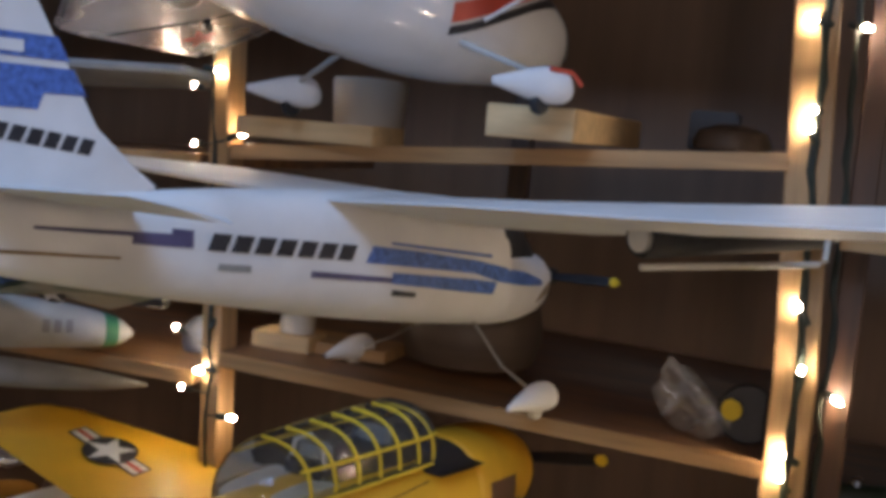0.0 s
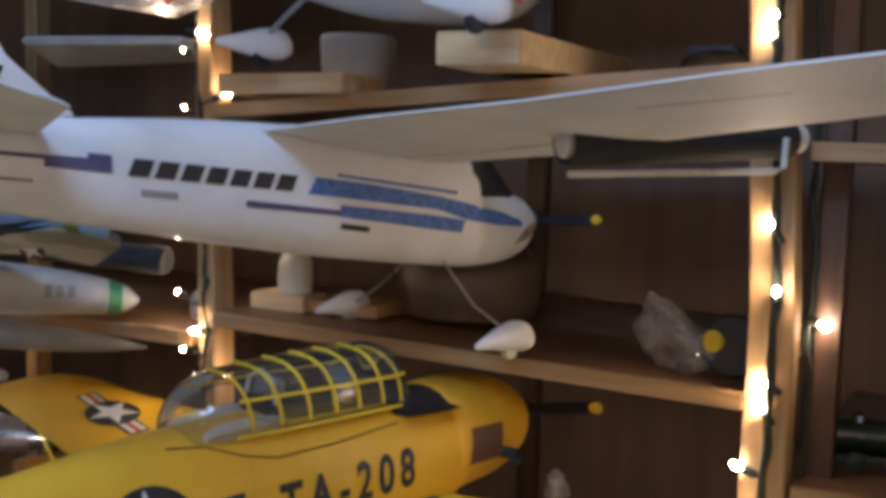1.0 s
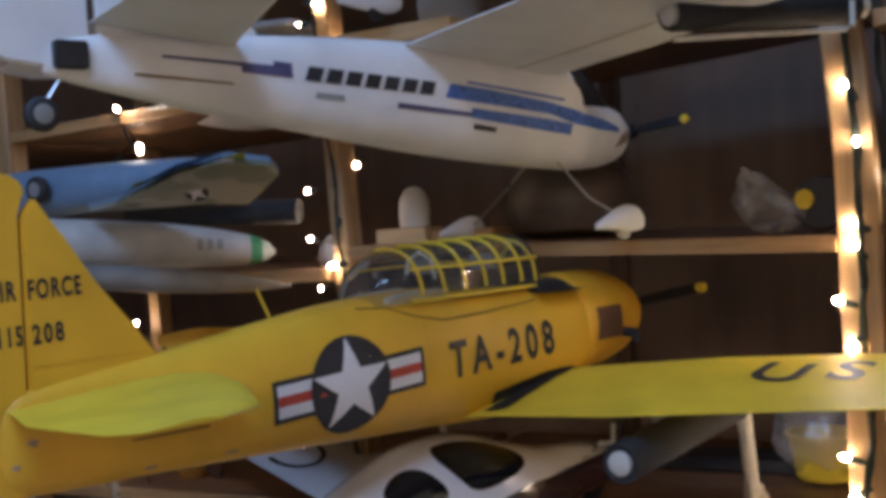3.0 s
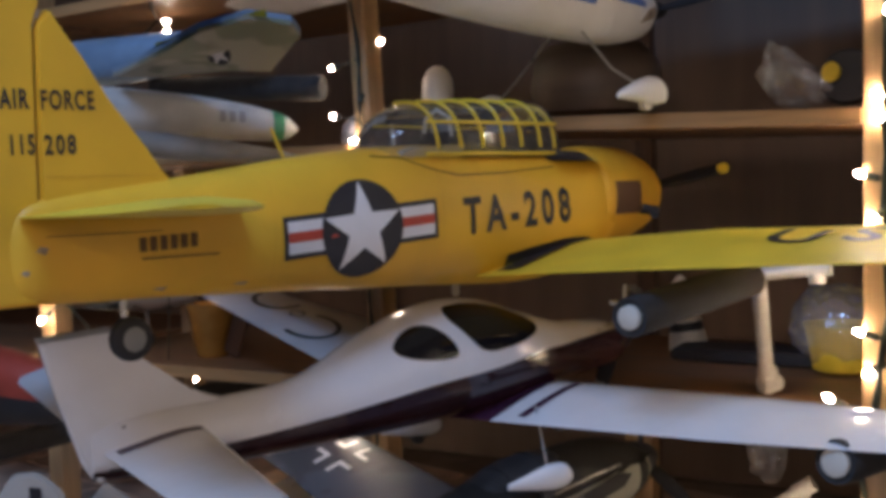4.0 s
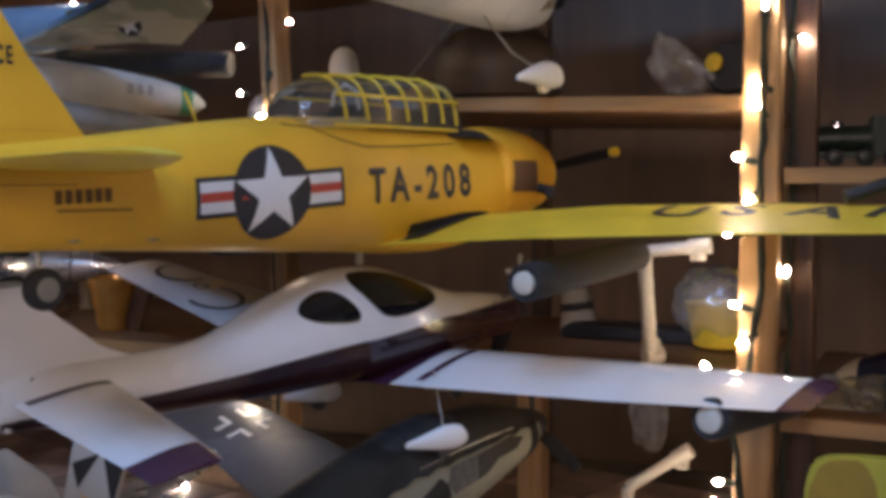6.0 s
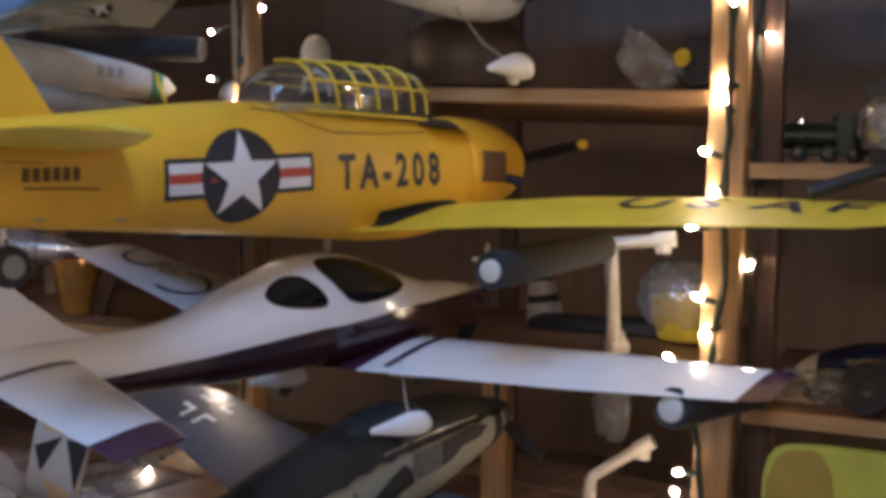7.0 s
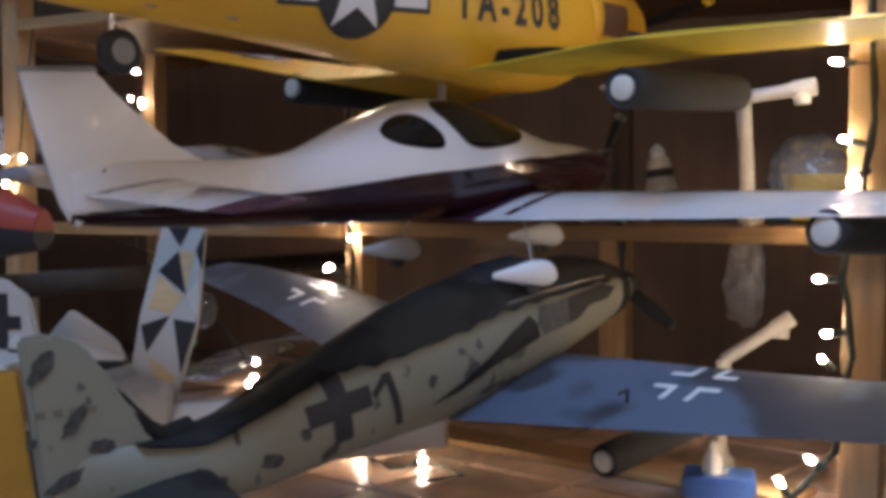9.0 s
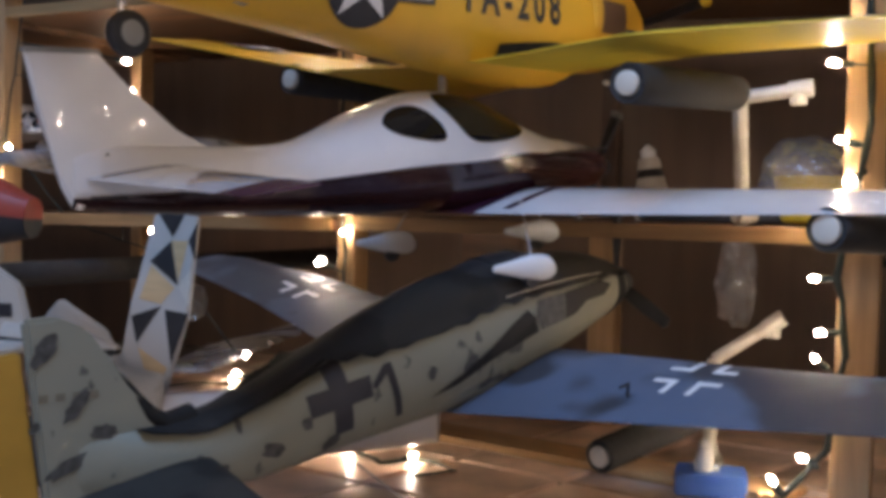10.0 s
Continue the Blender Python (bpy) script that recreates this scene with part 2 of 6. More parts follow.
def smooth_curve(xs, ys, n):
    """Samples of a soft curve through the points."""
    xs, ys = np.array(xs, float), np.array(ys, float)
    t = np.linspace(0, len(xs) - 1, n)
    k = np.clip(t.astype(int), 0, len(xs) - 2)
    f = t - k
    slope = np.gradient(ys)
    h = (2 * f**3 - 3 * f**2 + 1) * ys[k] + (f**3 - 2 * f**2 + f) * slope[k] + (3 * f**2 - 2 * f**3) * ys[k + 1] + (f**3 - f**2) * slope[k + 1]
    return h


class Hull:
    """A body along x through stations (x, top, bottom, half width), of rounded section."""

    def __init__(self, stations, power=2.3, n=48):
        st = np.array(stations, float)
        order = np.arange(len(st))
        self.x, self.top, self.bot, self.w = [smooth_curve(order, st[:, k], n) for k in range(4)]
        self.power = power

    def at(self, x):
        return [float(np.interp(x, self.x, a)) for a in (self.top, self.bot, self.w)]

    def side(self, x, z, sign, off=0.001):
        top, bot, w = self.at(x)
        u = min(1.0, abs(2 * (z - (top + bot) / 2) / max(top - bot, 1e-4)))
        return sign * (w * (1 - u**self.power) ** (1 / self.power) + off)

    def mesh(self, x0=-9, x1=9, u0=-2, u1=2, n=28, grow=0.0):
        bm, rings = bmesh.new(), []
        xs = [x for x in self.x if x0 < x < x1]
        xs = ([x0] if x0 > self.x[0] else []) + xs + ([x1] if x1 < self.x[-1] else [])
        for x in xs:
            top, bot, w = self.at(x)
            ring = []
            low = u0(x) if callable(u0) else u0
            high = u1(x) if callable(u1) else u1
            for k in range(n):
                a = 2 * math.pi * k / n
                c, s = math.cos(a), math.sin(a)
                r = 1 / (abs(c) ** self.power + abs(s) ** self.power) ** (1 / self.power)
                ring.append(bm.verts.new((x, (w + grow) * r * c, (top + bot) / 2 + ((top - bot) / 2 + grow) * min(high, max(low, r * s)))))
            rings.append(ring)
        for a, b in zip(rings, rings[1:]):
            for k in range(n):
                bm.faces.new((a[k], a[(k + 1) % n], b[(k + 1) % n], b[k]))
        bm.faces.new(rings[0][::-1])
        bm.faces.new(rings[-1])
        return bm


UPPER = ([0, 0.03, 0.1, 0.25, 0.45, 0.7, 1], [0, 0.028, 0.052, 0.07, 0.066, 0.04, 0.004])
LOWER = ([0, 0.03, 0.1, 0.25, 0.45, 0.7, 1], [0, -0.018, -0.028, -0.032, -0.028, -0.016, -0.002])


class Wing:
    """A wing through stations (y, leading x, leading z, trailing x, trailing z, thickness factor)."""

    def __init__(self, stations):
        self.st = np.array(sorted(stations), float)

    def surface(self, x, y, off=0.001, top=True):
        lx, lz, tx, tz, th = [np.interp(y, self.st[:, 0], self.st[:, k]) for k in range(1, 6)]
        f = min(1, max(0, (lx - x) / (lx - tx)))
        table = UPPER if top else LOWER
        return float(lz + (tz - lz) * f + np.interp(f, *table) * (lx - tx) * th + (off if top else -off))

    def mesh(self, y0=-9, y1=9):
        bm, loops = bmesh.new(), []
        ys = np.unique(np.clip(np.concatenate([self.st[:, 0], np.linspace(self.st[0, 0], self.st[-1, 0], 14)]), y0, y1))
        for y in ys:
            lx, lz, tx, tz, th = [np.interp(y, self.st[:, 0], self.st[:, k]) for k in range(1, 6)]
            pts = [(f, u) for f, u in zip(*UPPER)][::-1] + [(f, u) for f, u in zip(*LOWER)][1:]
            loops.append([bm.verts.new((lx + (tx - lx) * f, y, lz + (tz - lz) * f + u * (lx - tx) * th)) for f, u in pts])
        n = len(loops[0])
        for a, b in zip(loops, loops[1:]):
            for k in range(n):
                bm.faces.new((a[k], a[(k + 1) % n], b[(k + 1) % n], b[k]))
        bm.faces.new(loops[0][::-1])
        bm.faces.new(loops[-1])
        return bm


def flat(polys, cuts=2):
    """A fine flat mesh of polygons of (a, b) pairs, held as x, z."""
    bm = bmesh.new()
    for poly in polys:
        bm.faces.new([bm.verts.new((a, 0, b)) for a, b in poly])
    bmesh.ops.remove_doubles(bm, verts=bm.verts, dist=1e-6)
    bm.normal_update()
    bmesh.ops.triangulate(bm, faces=bm.faces)
    for _ in range(cuts):
        bmesh.ops.subdivide_edges(bm, edges=bm.edges[:], cuts=1, use_grid_fill=True)
        bmesh.ops.triangulate(bm, faces=bm.faces)
    return bm


def words(text, size, stretch=1.0, spacing=1.0, weight=0.018):
    """Letters as a flat mesh held as x, z, with their left foot at the origin."""
    cu = bpy.data.curves.new("letters", "FONT")
    cu.body, cu.size, cu.offset, cu.space_character = text, size, weight * size, spacing
    ob = bpy.data.objects.new("letters", cu)
    scene.collection.objects.link(ob)
    me = bpy.data.meshes.new_from_object(ob.evaluated_get(bpy.context.evaluated_depsgraph_get()))
    bm = bmesh.new()
    bm.from_mesh(me)
    bpy.data.objects.remove(ob)
    bpy.data.meshes.remove(me)
    bpy.data.curves.remove(cu)
    for v in bm.verts:
        v.co = (v.co.x * stretch, 0, v.co.y)
    bmesh.ops.subdivide_edges(bm, edges=bm.edges[:], cuts=1)
    bmesh.ops.triangulate(bm, faces=bm.faces)
    return bm


def moved(bm, x=0, z=0, turn=0, shear=0):
    c, s = math.cos(radians(turn)), math.sin(radians(turn))
    for v in bm.verts:
        a, b = v.co.x + shear * v.co.z, v.co.z
        v.co = (x + c * a - s * b, v.co.y, z + s * a + c * b)
    return bm


def on_side(bm, hull, sign=-1, off=0.0012):
    for v in bm.verts:
        v.co.y = hull.side(v.co.x, v.co.z, sign, off)
    return bm


def on_wing(bm, wing, off=0.0012, top=True):
    """The flat mesh's x, z become the wing's x, y."""
    for v in bm.verts:
        v.co = (v.co.x, v.co.z, wing.surface(v.co.x, v.co.z, off, top))
    return bm


def rounded(poly, times=2):
    """The outline with its corners cut softer, over and over."""
    for _ in range(times):
        out = []
        for (a, b), (c, d) in zip(poly, poly[1:] + poly[:1]):
            out += [(0.75 * a + 0.25 * c, 0.75 * b + 0.25 * d), (0.25 * a + 0.75 * c, 0.25 * b + 0.75 * d)]
        poly = out
    return poly


def star(cx, cz, r, inner=0.4, turn=0.0):
    return [(cx + (r if k % 2 == 0 else r * inner) * math.sin(math.pi * k / 5 + turn), cz + (r if k % 2 == 0 else r * inner) * math.cos(math.pi * k / 5 + turn)) for k in range(10)]


def disc(cx, cz, r, n=28):
    return [(cx + r * math.cos(2 * math.pi * k / n), cz + r * math.sin(2 * math.pi * k / n)) for k in range(n)]


def rect(x0, z0, x1, z1):
    return [(x0, z0), (x1, z0), (x1, z1), (x0, z1)]


def roundel(parent, cx, cz, r, put, bars=True, tilt=0.0, mirror=1):
    """A dark disc with a white star, and white bars with a red stripe: put lays a flat mesh on its surface."""
    def lay(name, polys, material, off):
        bm = flat(polys, 2)
        if tilt:
            for v in bm.verts:
                dx, dz = v.co.x - cx, v.co.z - cz
                v.co.x, v.co.z = cx + dx * math.cos(tilt) - dz * math.sin(tilt), cz + dx * math.sin(tilt) + dz * math.cos(tilt)
        part(name, put(bm, off), material, parent)
    if bars:
        lay("marking_border", [rect(cx - 1.84 * r, cz - 0.42 * r, cx + 1.98 * r, cz + 0.42 * r)], DECAL_BLACK, 0.0008)
        for a, b in ((-1.75, -0.6), (0.6, 1.88)):
            lay("marking_bar", [rect(cx + a * r, cz - 0.32 * r, cx + b * r, cz + 0.32 * r)], DECAL_WHITE, 0.0012)
            lay("marking_stripe", [rect(cx + a * r, cz - 0.09 * r, cx + b * r, cz + 0.11 * r)], DECAL_RED, 0.0016)
    lay("marking_disc", [disc(cx, cz, r)], DECAL_BLACK, 0.002)
    lay("marking_star", [star(cx, cz, r * 0.97)], DECAL_WHITE, 0.0025)


def propeller(parent, x, z, blades, length, tip_material, width=0.017):
    for k, a in enumerate(blades):
        bm = bmesh.new()
        rows = []
        for f in (0.08, 0.3, 0.6, 0.88, 1.0):
            w = width * (0.6 + 1.0 * f if f < 0.4 else 1.1 - 0.45 * (f - 0.4)) * (0.7 if f == 1.0 else 1)
            tw = radians(50 - 35 * f)
            ring = []
            for dx, dt in ((-1, -0.12), (0, -0.2), (1, -0.12), (1, 0.12), (0, 0.2), (-1, 0.12)):
                u, v = dx * w / 2, dt * w
                ring.append(bm.verts.new((u * math.sin(tw) + v * math.cos(tw), u * math.cos(tw) - v * math.sin(tw), f * length)))
            rows.append(ring)
        for p, q in zip(rows, rows[1:]):
            for j in range(6):
                bm.faces.new((p[j], p[(j + 1) % 6], q[(j + 1) % 6], q[j]))
        bm.faces.new(rows[0][::-1])
        bm.faces.new(rows[-1])
        turn = Matrix.Translation((x, 0, z)) @ Matrix.Rotation(radians(a), 4, "X")
        bmesh.ops.transform(bm, matrix=turn, verts=bm.verts)
        blade = part("propeller_blade", bm, BLACK, parent)
        tip = box((-0.006, -width * 0.42, length * 0.9), (0.006, width * 0.42, length * 1.01), 0.003)
        bmesh.ops.transform(tip, matrix=turn, verts=tip.verts)
        part("blade_tip", tip, tip_material, blade, "yellow blade tip")
    hub = lathe([(0.012, -0.01), (0.013, 0.0), (0.011, 0.014), (0.004, 0.024)], 20)
    bmesh.ops.transform(hub, matrix=Matrix.Translation((x, 0, z)) @ Matrix.Rotation(radians(90), 4, "Y"), verts=hub.verts)
    part("propeller_hub", hub, BLACK, parent)


def wheel(parent, x, y, z, r, w, rim_material, axis="Y"):
    turn = Matrix.Translation((x, y, z)) @ Matrix.Rotation(radians(90), 4, "X")
    bm = lathe([(r * 0.5, -w / 2), (r * 0.8, -w / 2), (r * 0.96, -w * 0.32), (r, 0), (r * 0.96, w * 0.32), (r * 0.8, w / 2), (r * 0.5, w / 2)], 26)
    bmesh.ops.transform(bm, matrix=turn, verts=bm.verts)
    tyre = part("tyre", bm, RUBBER, parent)
    bm = lathe([(r * 0.1, -w * 0.62), (r * 0.3, -w * 0.6), (r * 0.55, -w * 0.52), (r * 0.55, w * 0.52), (r * 0.3, w * 0.6), (r * 0.1, w * 0.62)], 22)
    bmesh.ops.transform(bm, matrix=turn, verts=bm.verts)
    part("rim", bm, rim_material, tyre, "pale wheel hub")


def pant(parent, x, y, z, length, height, material, yaw=0, width=None, name="wheel_pant", keel=0.45, tyre=None):
    """A teardrop fairing over a wheel, blunt end forward."""
    width = width or height * 0.62
    h = Hull([(-length * 0.62, 0.004, -0.004, 0.002), (-length * 0.35, height * 0.28, -height * keel * 0.6, width * 0.28), (0, height * 0.5, -height * keel, width * 0.48),
              (length * 0.25, height * 0.46, -height * keel, width * 0.46), (length * 0.36, height * 0.2, -height * keel * 0.7, width * 0.28), (length * 0.38, 0.002, -0.01, 0.003)], 2.1, 26)
    bm = h.mesh(n=20)
    bmesh.ops.transform(bm, matrix=pose(x, y, z, 0, 0, yaw), verts=bm.verts)
    fairing = part(name, bm, material, parent, "white teardrop wheel fairing")
    r = height * (0.2 if tyre else 0.34)
    bm = lathe([(0.001, -0.005), (r * 0.88, -0.005), (r, 0), (r * 0.88, 0.005), (0.001, 0.005)], 18)
    bmesh.ops.transform(bm, matrix=pose(x - length * 0.02, y, z - height * keel * 0.95, 90, 0, 0), verts=bm.verts)
    part("tyre", bm, tyre or RUBBER, fairing)


# ---- the room ----
solo("floor", box((-4.2, -4.0, -0.06), (3.2, 1.02, -0.006)), GROUT, "grey grout bed under a terracotta tile floor", "floor", kind="structure", smooth=False)
FLOOR = bpy.data.objects["floor"]
solo("wall_north", box((-4.2, 0.9, 0.0), (3.2, 1.02, 2.4)), PANEL, "dark brown wood panelled wall behind the shelves", "wall", kind="structure", smooth=False)
solo("wall_south", box((-4.2, -4.12, 0.0), (3.2, -4.0, 2.4)), PLASTER, "plain painted wall across the room", "wall", kind="structure", smooth=False)
solo("wall_west", box((-4.32, -4.0, 0.0), (-4.2, 0.9, 2.4)), PLASTER, "plain painted side wall of the room", "wall", kind="structure", smooth=False)
solo("wall_east", box((3.2, -4.0, 0.0), (3.32, 0.9, 2.4)), PLASTER, "plain painted side wall of the room", "wall", kind="structure", smooth=False)
solo("ceiling", box((-4.32, -4.12, 2.4), (3.32, 1.02, 2.5)), PLASTER, "plain pale ceiling of the room", "ceiling", kind="structure", smooth=False)
fixture = thing("ceiling_light", "white ceiling light panel with a cool glow", "lamp", pose(-0.3, -1.85, 2.4))
part("light_frame", box((-0.9, -0.5, -0.1), (0.9, 0.5, -0.001), 0.01), WHITE_GLOSS, fixture)

# Unseen fixture, added only to back the warm fill lamp.
fill_fixture = thing("unseen_fill_fixture", "added white fixture backing an unseen warm fill lamp", "lamp", pose(0.6, -4.0, 1.6))
part("light_frame", box((-0.34, 0.001, -0.3), (0.34, 0.05, 0.3), 0.01), WHITE_GLOSS, fill_fixture)


def standing_post(name, stations, w, y0, y1, label, material=None):
    """An upright through (x centre, z) stations."""
    bm, rings = bmesh.new(), []
    for x, z in stations:
        rings.append([bm.verts.new(p) for p in ((x - w / 2, y0, z), (x + w / 2, y0, z), (x + w / 2, y1, z), (x - w / 2, y1, z))])
    for a, b in zip(rings, rings[1:]):
        for k in range(4):
            bm.faces.new((a[k], a[(k + 1) % 4], b[(k + 1) % 4], b[k]))
    bm.faces.new(rings[0][::-1])
    bm.faces.new(rings[-1])
    bmesh.ops.bevel(bm, geom=bm.edges[:], offset=0.002, segments=1, affect="EDGES")
    return solo(name, bm, material or PINE, label, "shelf post", "shelf posts")


standing_post("shelf_post", [(-0.012, 0), (-0.002, 0.5), (0.0, 0.85), (-0.018, 1.17), (-0.05, 1.75), (-0.06, 2.0)], 0.05, 0.0, 0.04, "pale pine shelf upright with fairy lights stapled to it")
standing_post("shelf_post", [(-0.766, 0), (-0.766, 0.5), (-0.779, 0.85), (-0.787, 1.09), (-0.81, 1.75), (-0.815, 2.0)], 0.03, 0.0, 0.045, "narrow pine shelf upright with fairy lights along it")
standing_post("shelf_post", [(-1.53, 0), (-1.53, 0.8), (-1.55, 2.0)], 0.04, 0.0, 0.045, "pine shelf upright lit orange by fairy lights")
standing_post("shelf_post", [(-1.53, 0), (-1.53, 0.8), (-1.55, 2.0)], 0.03, 0.38, 0.42, "rear pine shelf upright in the shade")
standing_post("shelf_post", [(-0.467, 0.0), (-0.467, 0.36)], 0.05, 0.38, 0.42, "short pine post under the lowest shelf")
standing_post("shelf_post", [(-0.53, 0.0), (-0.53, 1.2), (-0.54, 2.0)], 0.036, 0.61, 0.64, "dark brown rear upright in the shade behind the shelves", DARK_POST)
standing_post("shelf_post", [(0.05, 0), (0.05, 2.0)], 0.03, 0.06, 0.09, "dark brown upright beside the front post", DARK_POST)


def shelf(x0, x1, z0, z1, y0=0.004, y1=0.6, label="pine shelf board stained brown with a pale front edge", th=0.021):
    bm = bmesh.new()
    v = [bm.verts.new(p) for p in ((x0, y0, z0 - th), (x1, y0, z1 - th), (x1, y1, z1 - th), (x0, y1, z0 - th), (x0, y0, z0), (x1, y0, z1), (x1, y1, z1), (x0, y1, z0))]
    for q in ((0, 3, 2, 1), (4, 5, 6, 7), (0, 1, 5, 4), (1, 2, 6, 5), (2, 3, 7, 6), (3, 0, 4, 7)):
        bm.faces.new([v[k] for k in q])
    bmesh.ops.bevel(bm, geom=bm.edges[:], offset=0.0015, segments=1, affect="EDGES")
    return solo("shelf_board", bm, STAIN, label, "shelf", "shelf boards")


def edging(x0, x1, z0, z1, th=0.02):
    bm = bmesh.new()
    v = [bm.verts.new(p) for p in ((x0, -0.004, z0 - th), (x1, -0.004, z1 - th), (x1, 0.003, z1 - th), (x0, 0.003, z0 - th), (x0, -0.004, z0), (x1, -0.004, z1), (x1, 0.003, z1), (x0, 0.003, z0))]
    for q in ((0, 3, 2, 1), (4, 5, 6, 7), (0, 1, 5, 4), (1, 2, 6, 5), (2, 3, 7, 6), (3, 0, 4, 7)):
        bm.faces.new([v[k] for k in q])
    return solo("shelf_edging", bm, PINE_X, "pale pine strip along a shelf's front edge", "shelf edging", "shelf edgings")


# The boards at 1.56 are added out of view to shade the top shelf.
for x0, x1, z0, z1 in ((-0.762, -0.026, 0.778, 0.757), (-0.765, -0.033, 1.068, 1.119), (-0.748, -0.03, 0.368, 0.362), (-1.505, -0.8, 0.745, 0.745), (-1.505, -0.81, 1.03, 1.05), (-1.505, -0.79, 0.365, 0.365), (0.03, 1.2, 0.66, 0.655), (0.03, 1.2, 1.035, 1.03), (0.03, 1.2, 0.327, 0.315), (-3.0, -1.56, 0.75, 0.745), (-3.0, -1.56, 0.37, 0.365), (-3.0, -1.57, 1.03, 1.03), (-0.77, -0.06, 1.56, 1.56), (-1.51, -0.83, 1.56, 1.56), (0.03, 1.2, 1.56, 1.56)):
    shelf(x0, x1, z0, z1)
    edging(x0 + 0.001, x1 - 0.001, z0 - 0.0005, z1 - 0.0005)


# ---- the yellow trainer ----
def yellow_trainer():
    t = thing("model_airplane", "yellow foam military trainer model with black letters and star markings", "model airplane", pose(-0.599, -0.690, 0.63, 0, 0, 75), "model airplanes")
    h = Hull([(-0.115, 0.025, -0.035, 0.004), (-0.08, 0.047, -0.05, 0.015), (0.05, 0.062, -0.056, 0.03), (0.2, 0.082, -0.064, 0.045), (0.3, 0.092, -0.07, 0.055), (0.42, 0.096, -0.077, 0.062),
              (0.55, 0.093, -0.085, 0.067), (0.66, 0.089, -0.078, 0.069), (0.72, 0.088, -0.055, 0.068)], 2.3)
    part("fuselage", h.mesh(), YELLOW, t)
    c = Hull([(0.695, 0.09, -0.05, 0.068), (0.71, 0.0945, -0.051, 0.073), (0.78, 0.094, -0.047, 0.072), (0.83, 0.083, -0.035, 0.062), (0.862, 0.066, -0.017, 0.046), (0.872, 0.05, 0.0, 0.03)], 2.05, 26)
    cowl = part("cowling", c.mesh(), YELLOW_DEEP, t, "orange-yellow engine cowling")
    part("cowl_mouth", lathe([(0.028, 0.0), (0.03, 0.004), (0.02, 0.006)], 24, m=Matrix.Translation((0.87, 0, 0.025)) @ Matrix.Rotation(radians(90), 4, "Y")), BLACK, cowl)
    part("cowl_hatch", on_side(flat([rect(0.712, -0.002, 0.772, 0.044)]), c, -1, 0.001), mat("brown_hatch", (0.1, 0.05, 0.025), 0.5), cowl, "dark brown hatch")
    part("exhaust", tube([(0.775, -0.07, 0.004), (0.79, -0.085, 0.0), (0.775, -0.092, -0.004)], 0.007), BLACK, cowl)
    part("antiglare_panel", h.mesh(0.60, 0.695, u0=0.8, grow=0.0012), BLACK, t, "matt black panel ahead of the canopy")
    # canopy: clear shell, yellow hoops and rails
    g = Hull([(0.326, 0.088, 0.07, 0.022), (0.334, 0.114, 0.066, 0.036), (0.355, 0.135, 0.066, 0.046), (0.39, 0.146, 0.066, 0.05), (0.48, 0.151, 0.066, 0.053), (0.58, 0.153, 0.066, 0.053), (0.606, 0.15, 0.066, 0.052), (0.635, 0.1, 0.07, 0.04)], 2.6, 30)
    can = part("canopy", g.mesh(), CANOPY, t, "clear canopy with yellow framing")
    can.visible_shadow = False
    for x in (0.393, 0.43, 0.468, 0.505, 0.54, 0.577, 0.608):
        top, bot, w = g.at(x)
        pts = []
        for k in range(17):
            a = math.pi * (0.44 + 0.68 * k / 16)
            q, s = math.cos(a), math.sin(a)
            r = 1 / (abs(q) ** 2.6 + abs(s) ** 2.6) ** (1 / 2.6)
            lean = 0.024 * max(0.0, 0.5 + 0.5 * r * s)
            pts.append((x + 0.006 - lean, (w + 0.001) * r * q, (top + bot) / 2 + ((top - bot) / 2 + 0.001) * r * s))
        part("canopy_hoop", tube(pts, 0.0021, 6), LEMON, can)
    for sgn in (-1, 1):
        for z in (0.122, 0.084):
            part("canopy_rail", tube([(x, g.side(x, z, sgn, 0.001), z) for x in np.linspace(0.375, 0.612, 12)], 0.0022, 6), LEMON, can)
    part("cockpit_liner", box((0.43, -0.03, 0.06), (0.6, 0.03, 0.112), 0.006), BLACK, can, "black cockpit liner")
    part("seat_back", box((0.445, -0.024, 0.1), (0.457, 0.024, 0.132), 0.005), STONE_GREY, can)
    part("seat_back", box((0.55, -0.024, 0.1), (0.562, 0.024, 0.13), 0.005), STONE_GREY, can)
    part("cockpit_tub", g.mesh(0.44, 0.6, u1=-0.62, grow=-0.003), BLACK, can)
    part("rear_deck", g.mesh(0.345, 0.44, u1=-0.35, grow=-0.005), PVC, can, "pale rear deck under the clear canopy")
    part("roll_bar", tube([(0.438, -0.03, 0.08), (0.44, -0.02, 0.13), (0.44, 0.0, 0.14), (0.44, 0.02, 0.13), (0.438, 0.03, 0.08)], 0.003, 8), PVC, can)
    part("canopy_fairing", tube([(x, h.side(x, z, -1, 0.0003), z) for x, z in ((0.3, 0.083), (0.34, 0.08), (0.38, 0.066), (0.42, 0.058), (0.5, 0.06), (0.6, 0.066))], 0.0011, 5), PANEL_LINE, t)
    # tail
    fin = part("fin", plate([(0.058, 0.06), (0.03, 0.094), (-0.007, 0.139), (-0.036, 0.183), (-0.062, 0.222), (-0.076, 0.205), (-0.08, 0.02), (-0.02, 0.02)], 0.012, bevel=0.003), YELLOW, t)
    rud = part("rudder", plate([(-0.082, -0.05), (-0.083, 0.205), (-0.069, 0.228), (-0.078, 0.24), (-0.1, 0.246), (-0.125, 0.243), (-0.15, 0.22), (-0.17, 0.14), (-0.172, 0.0), (-0.14, -0.05)], 0.011, bevel=0.003), YELLOW, t)
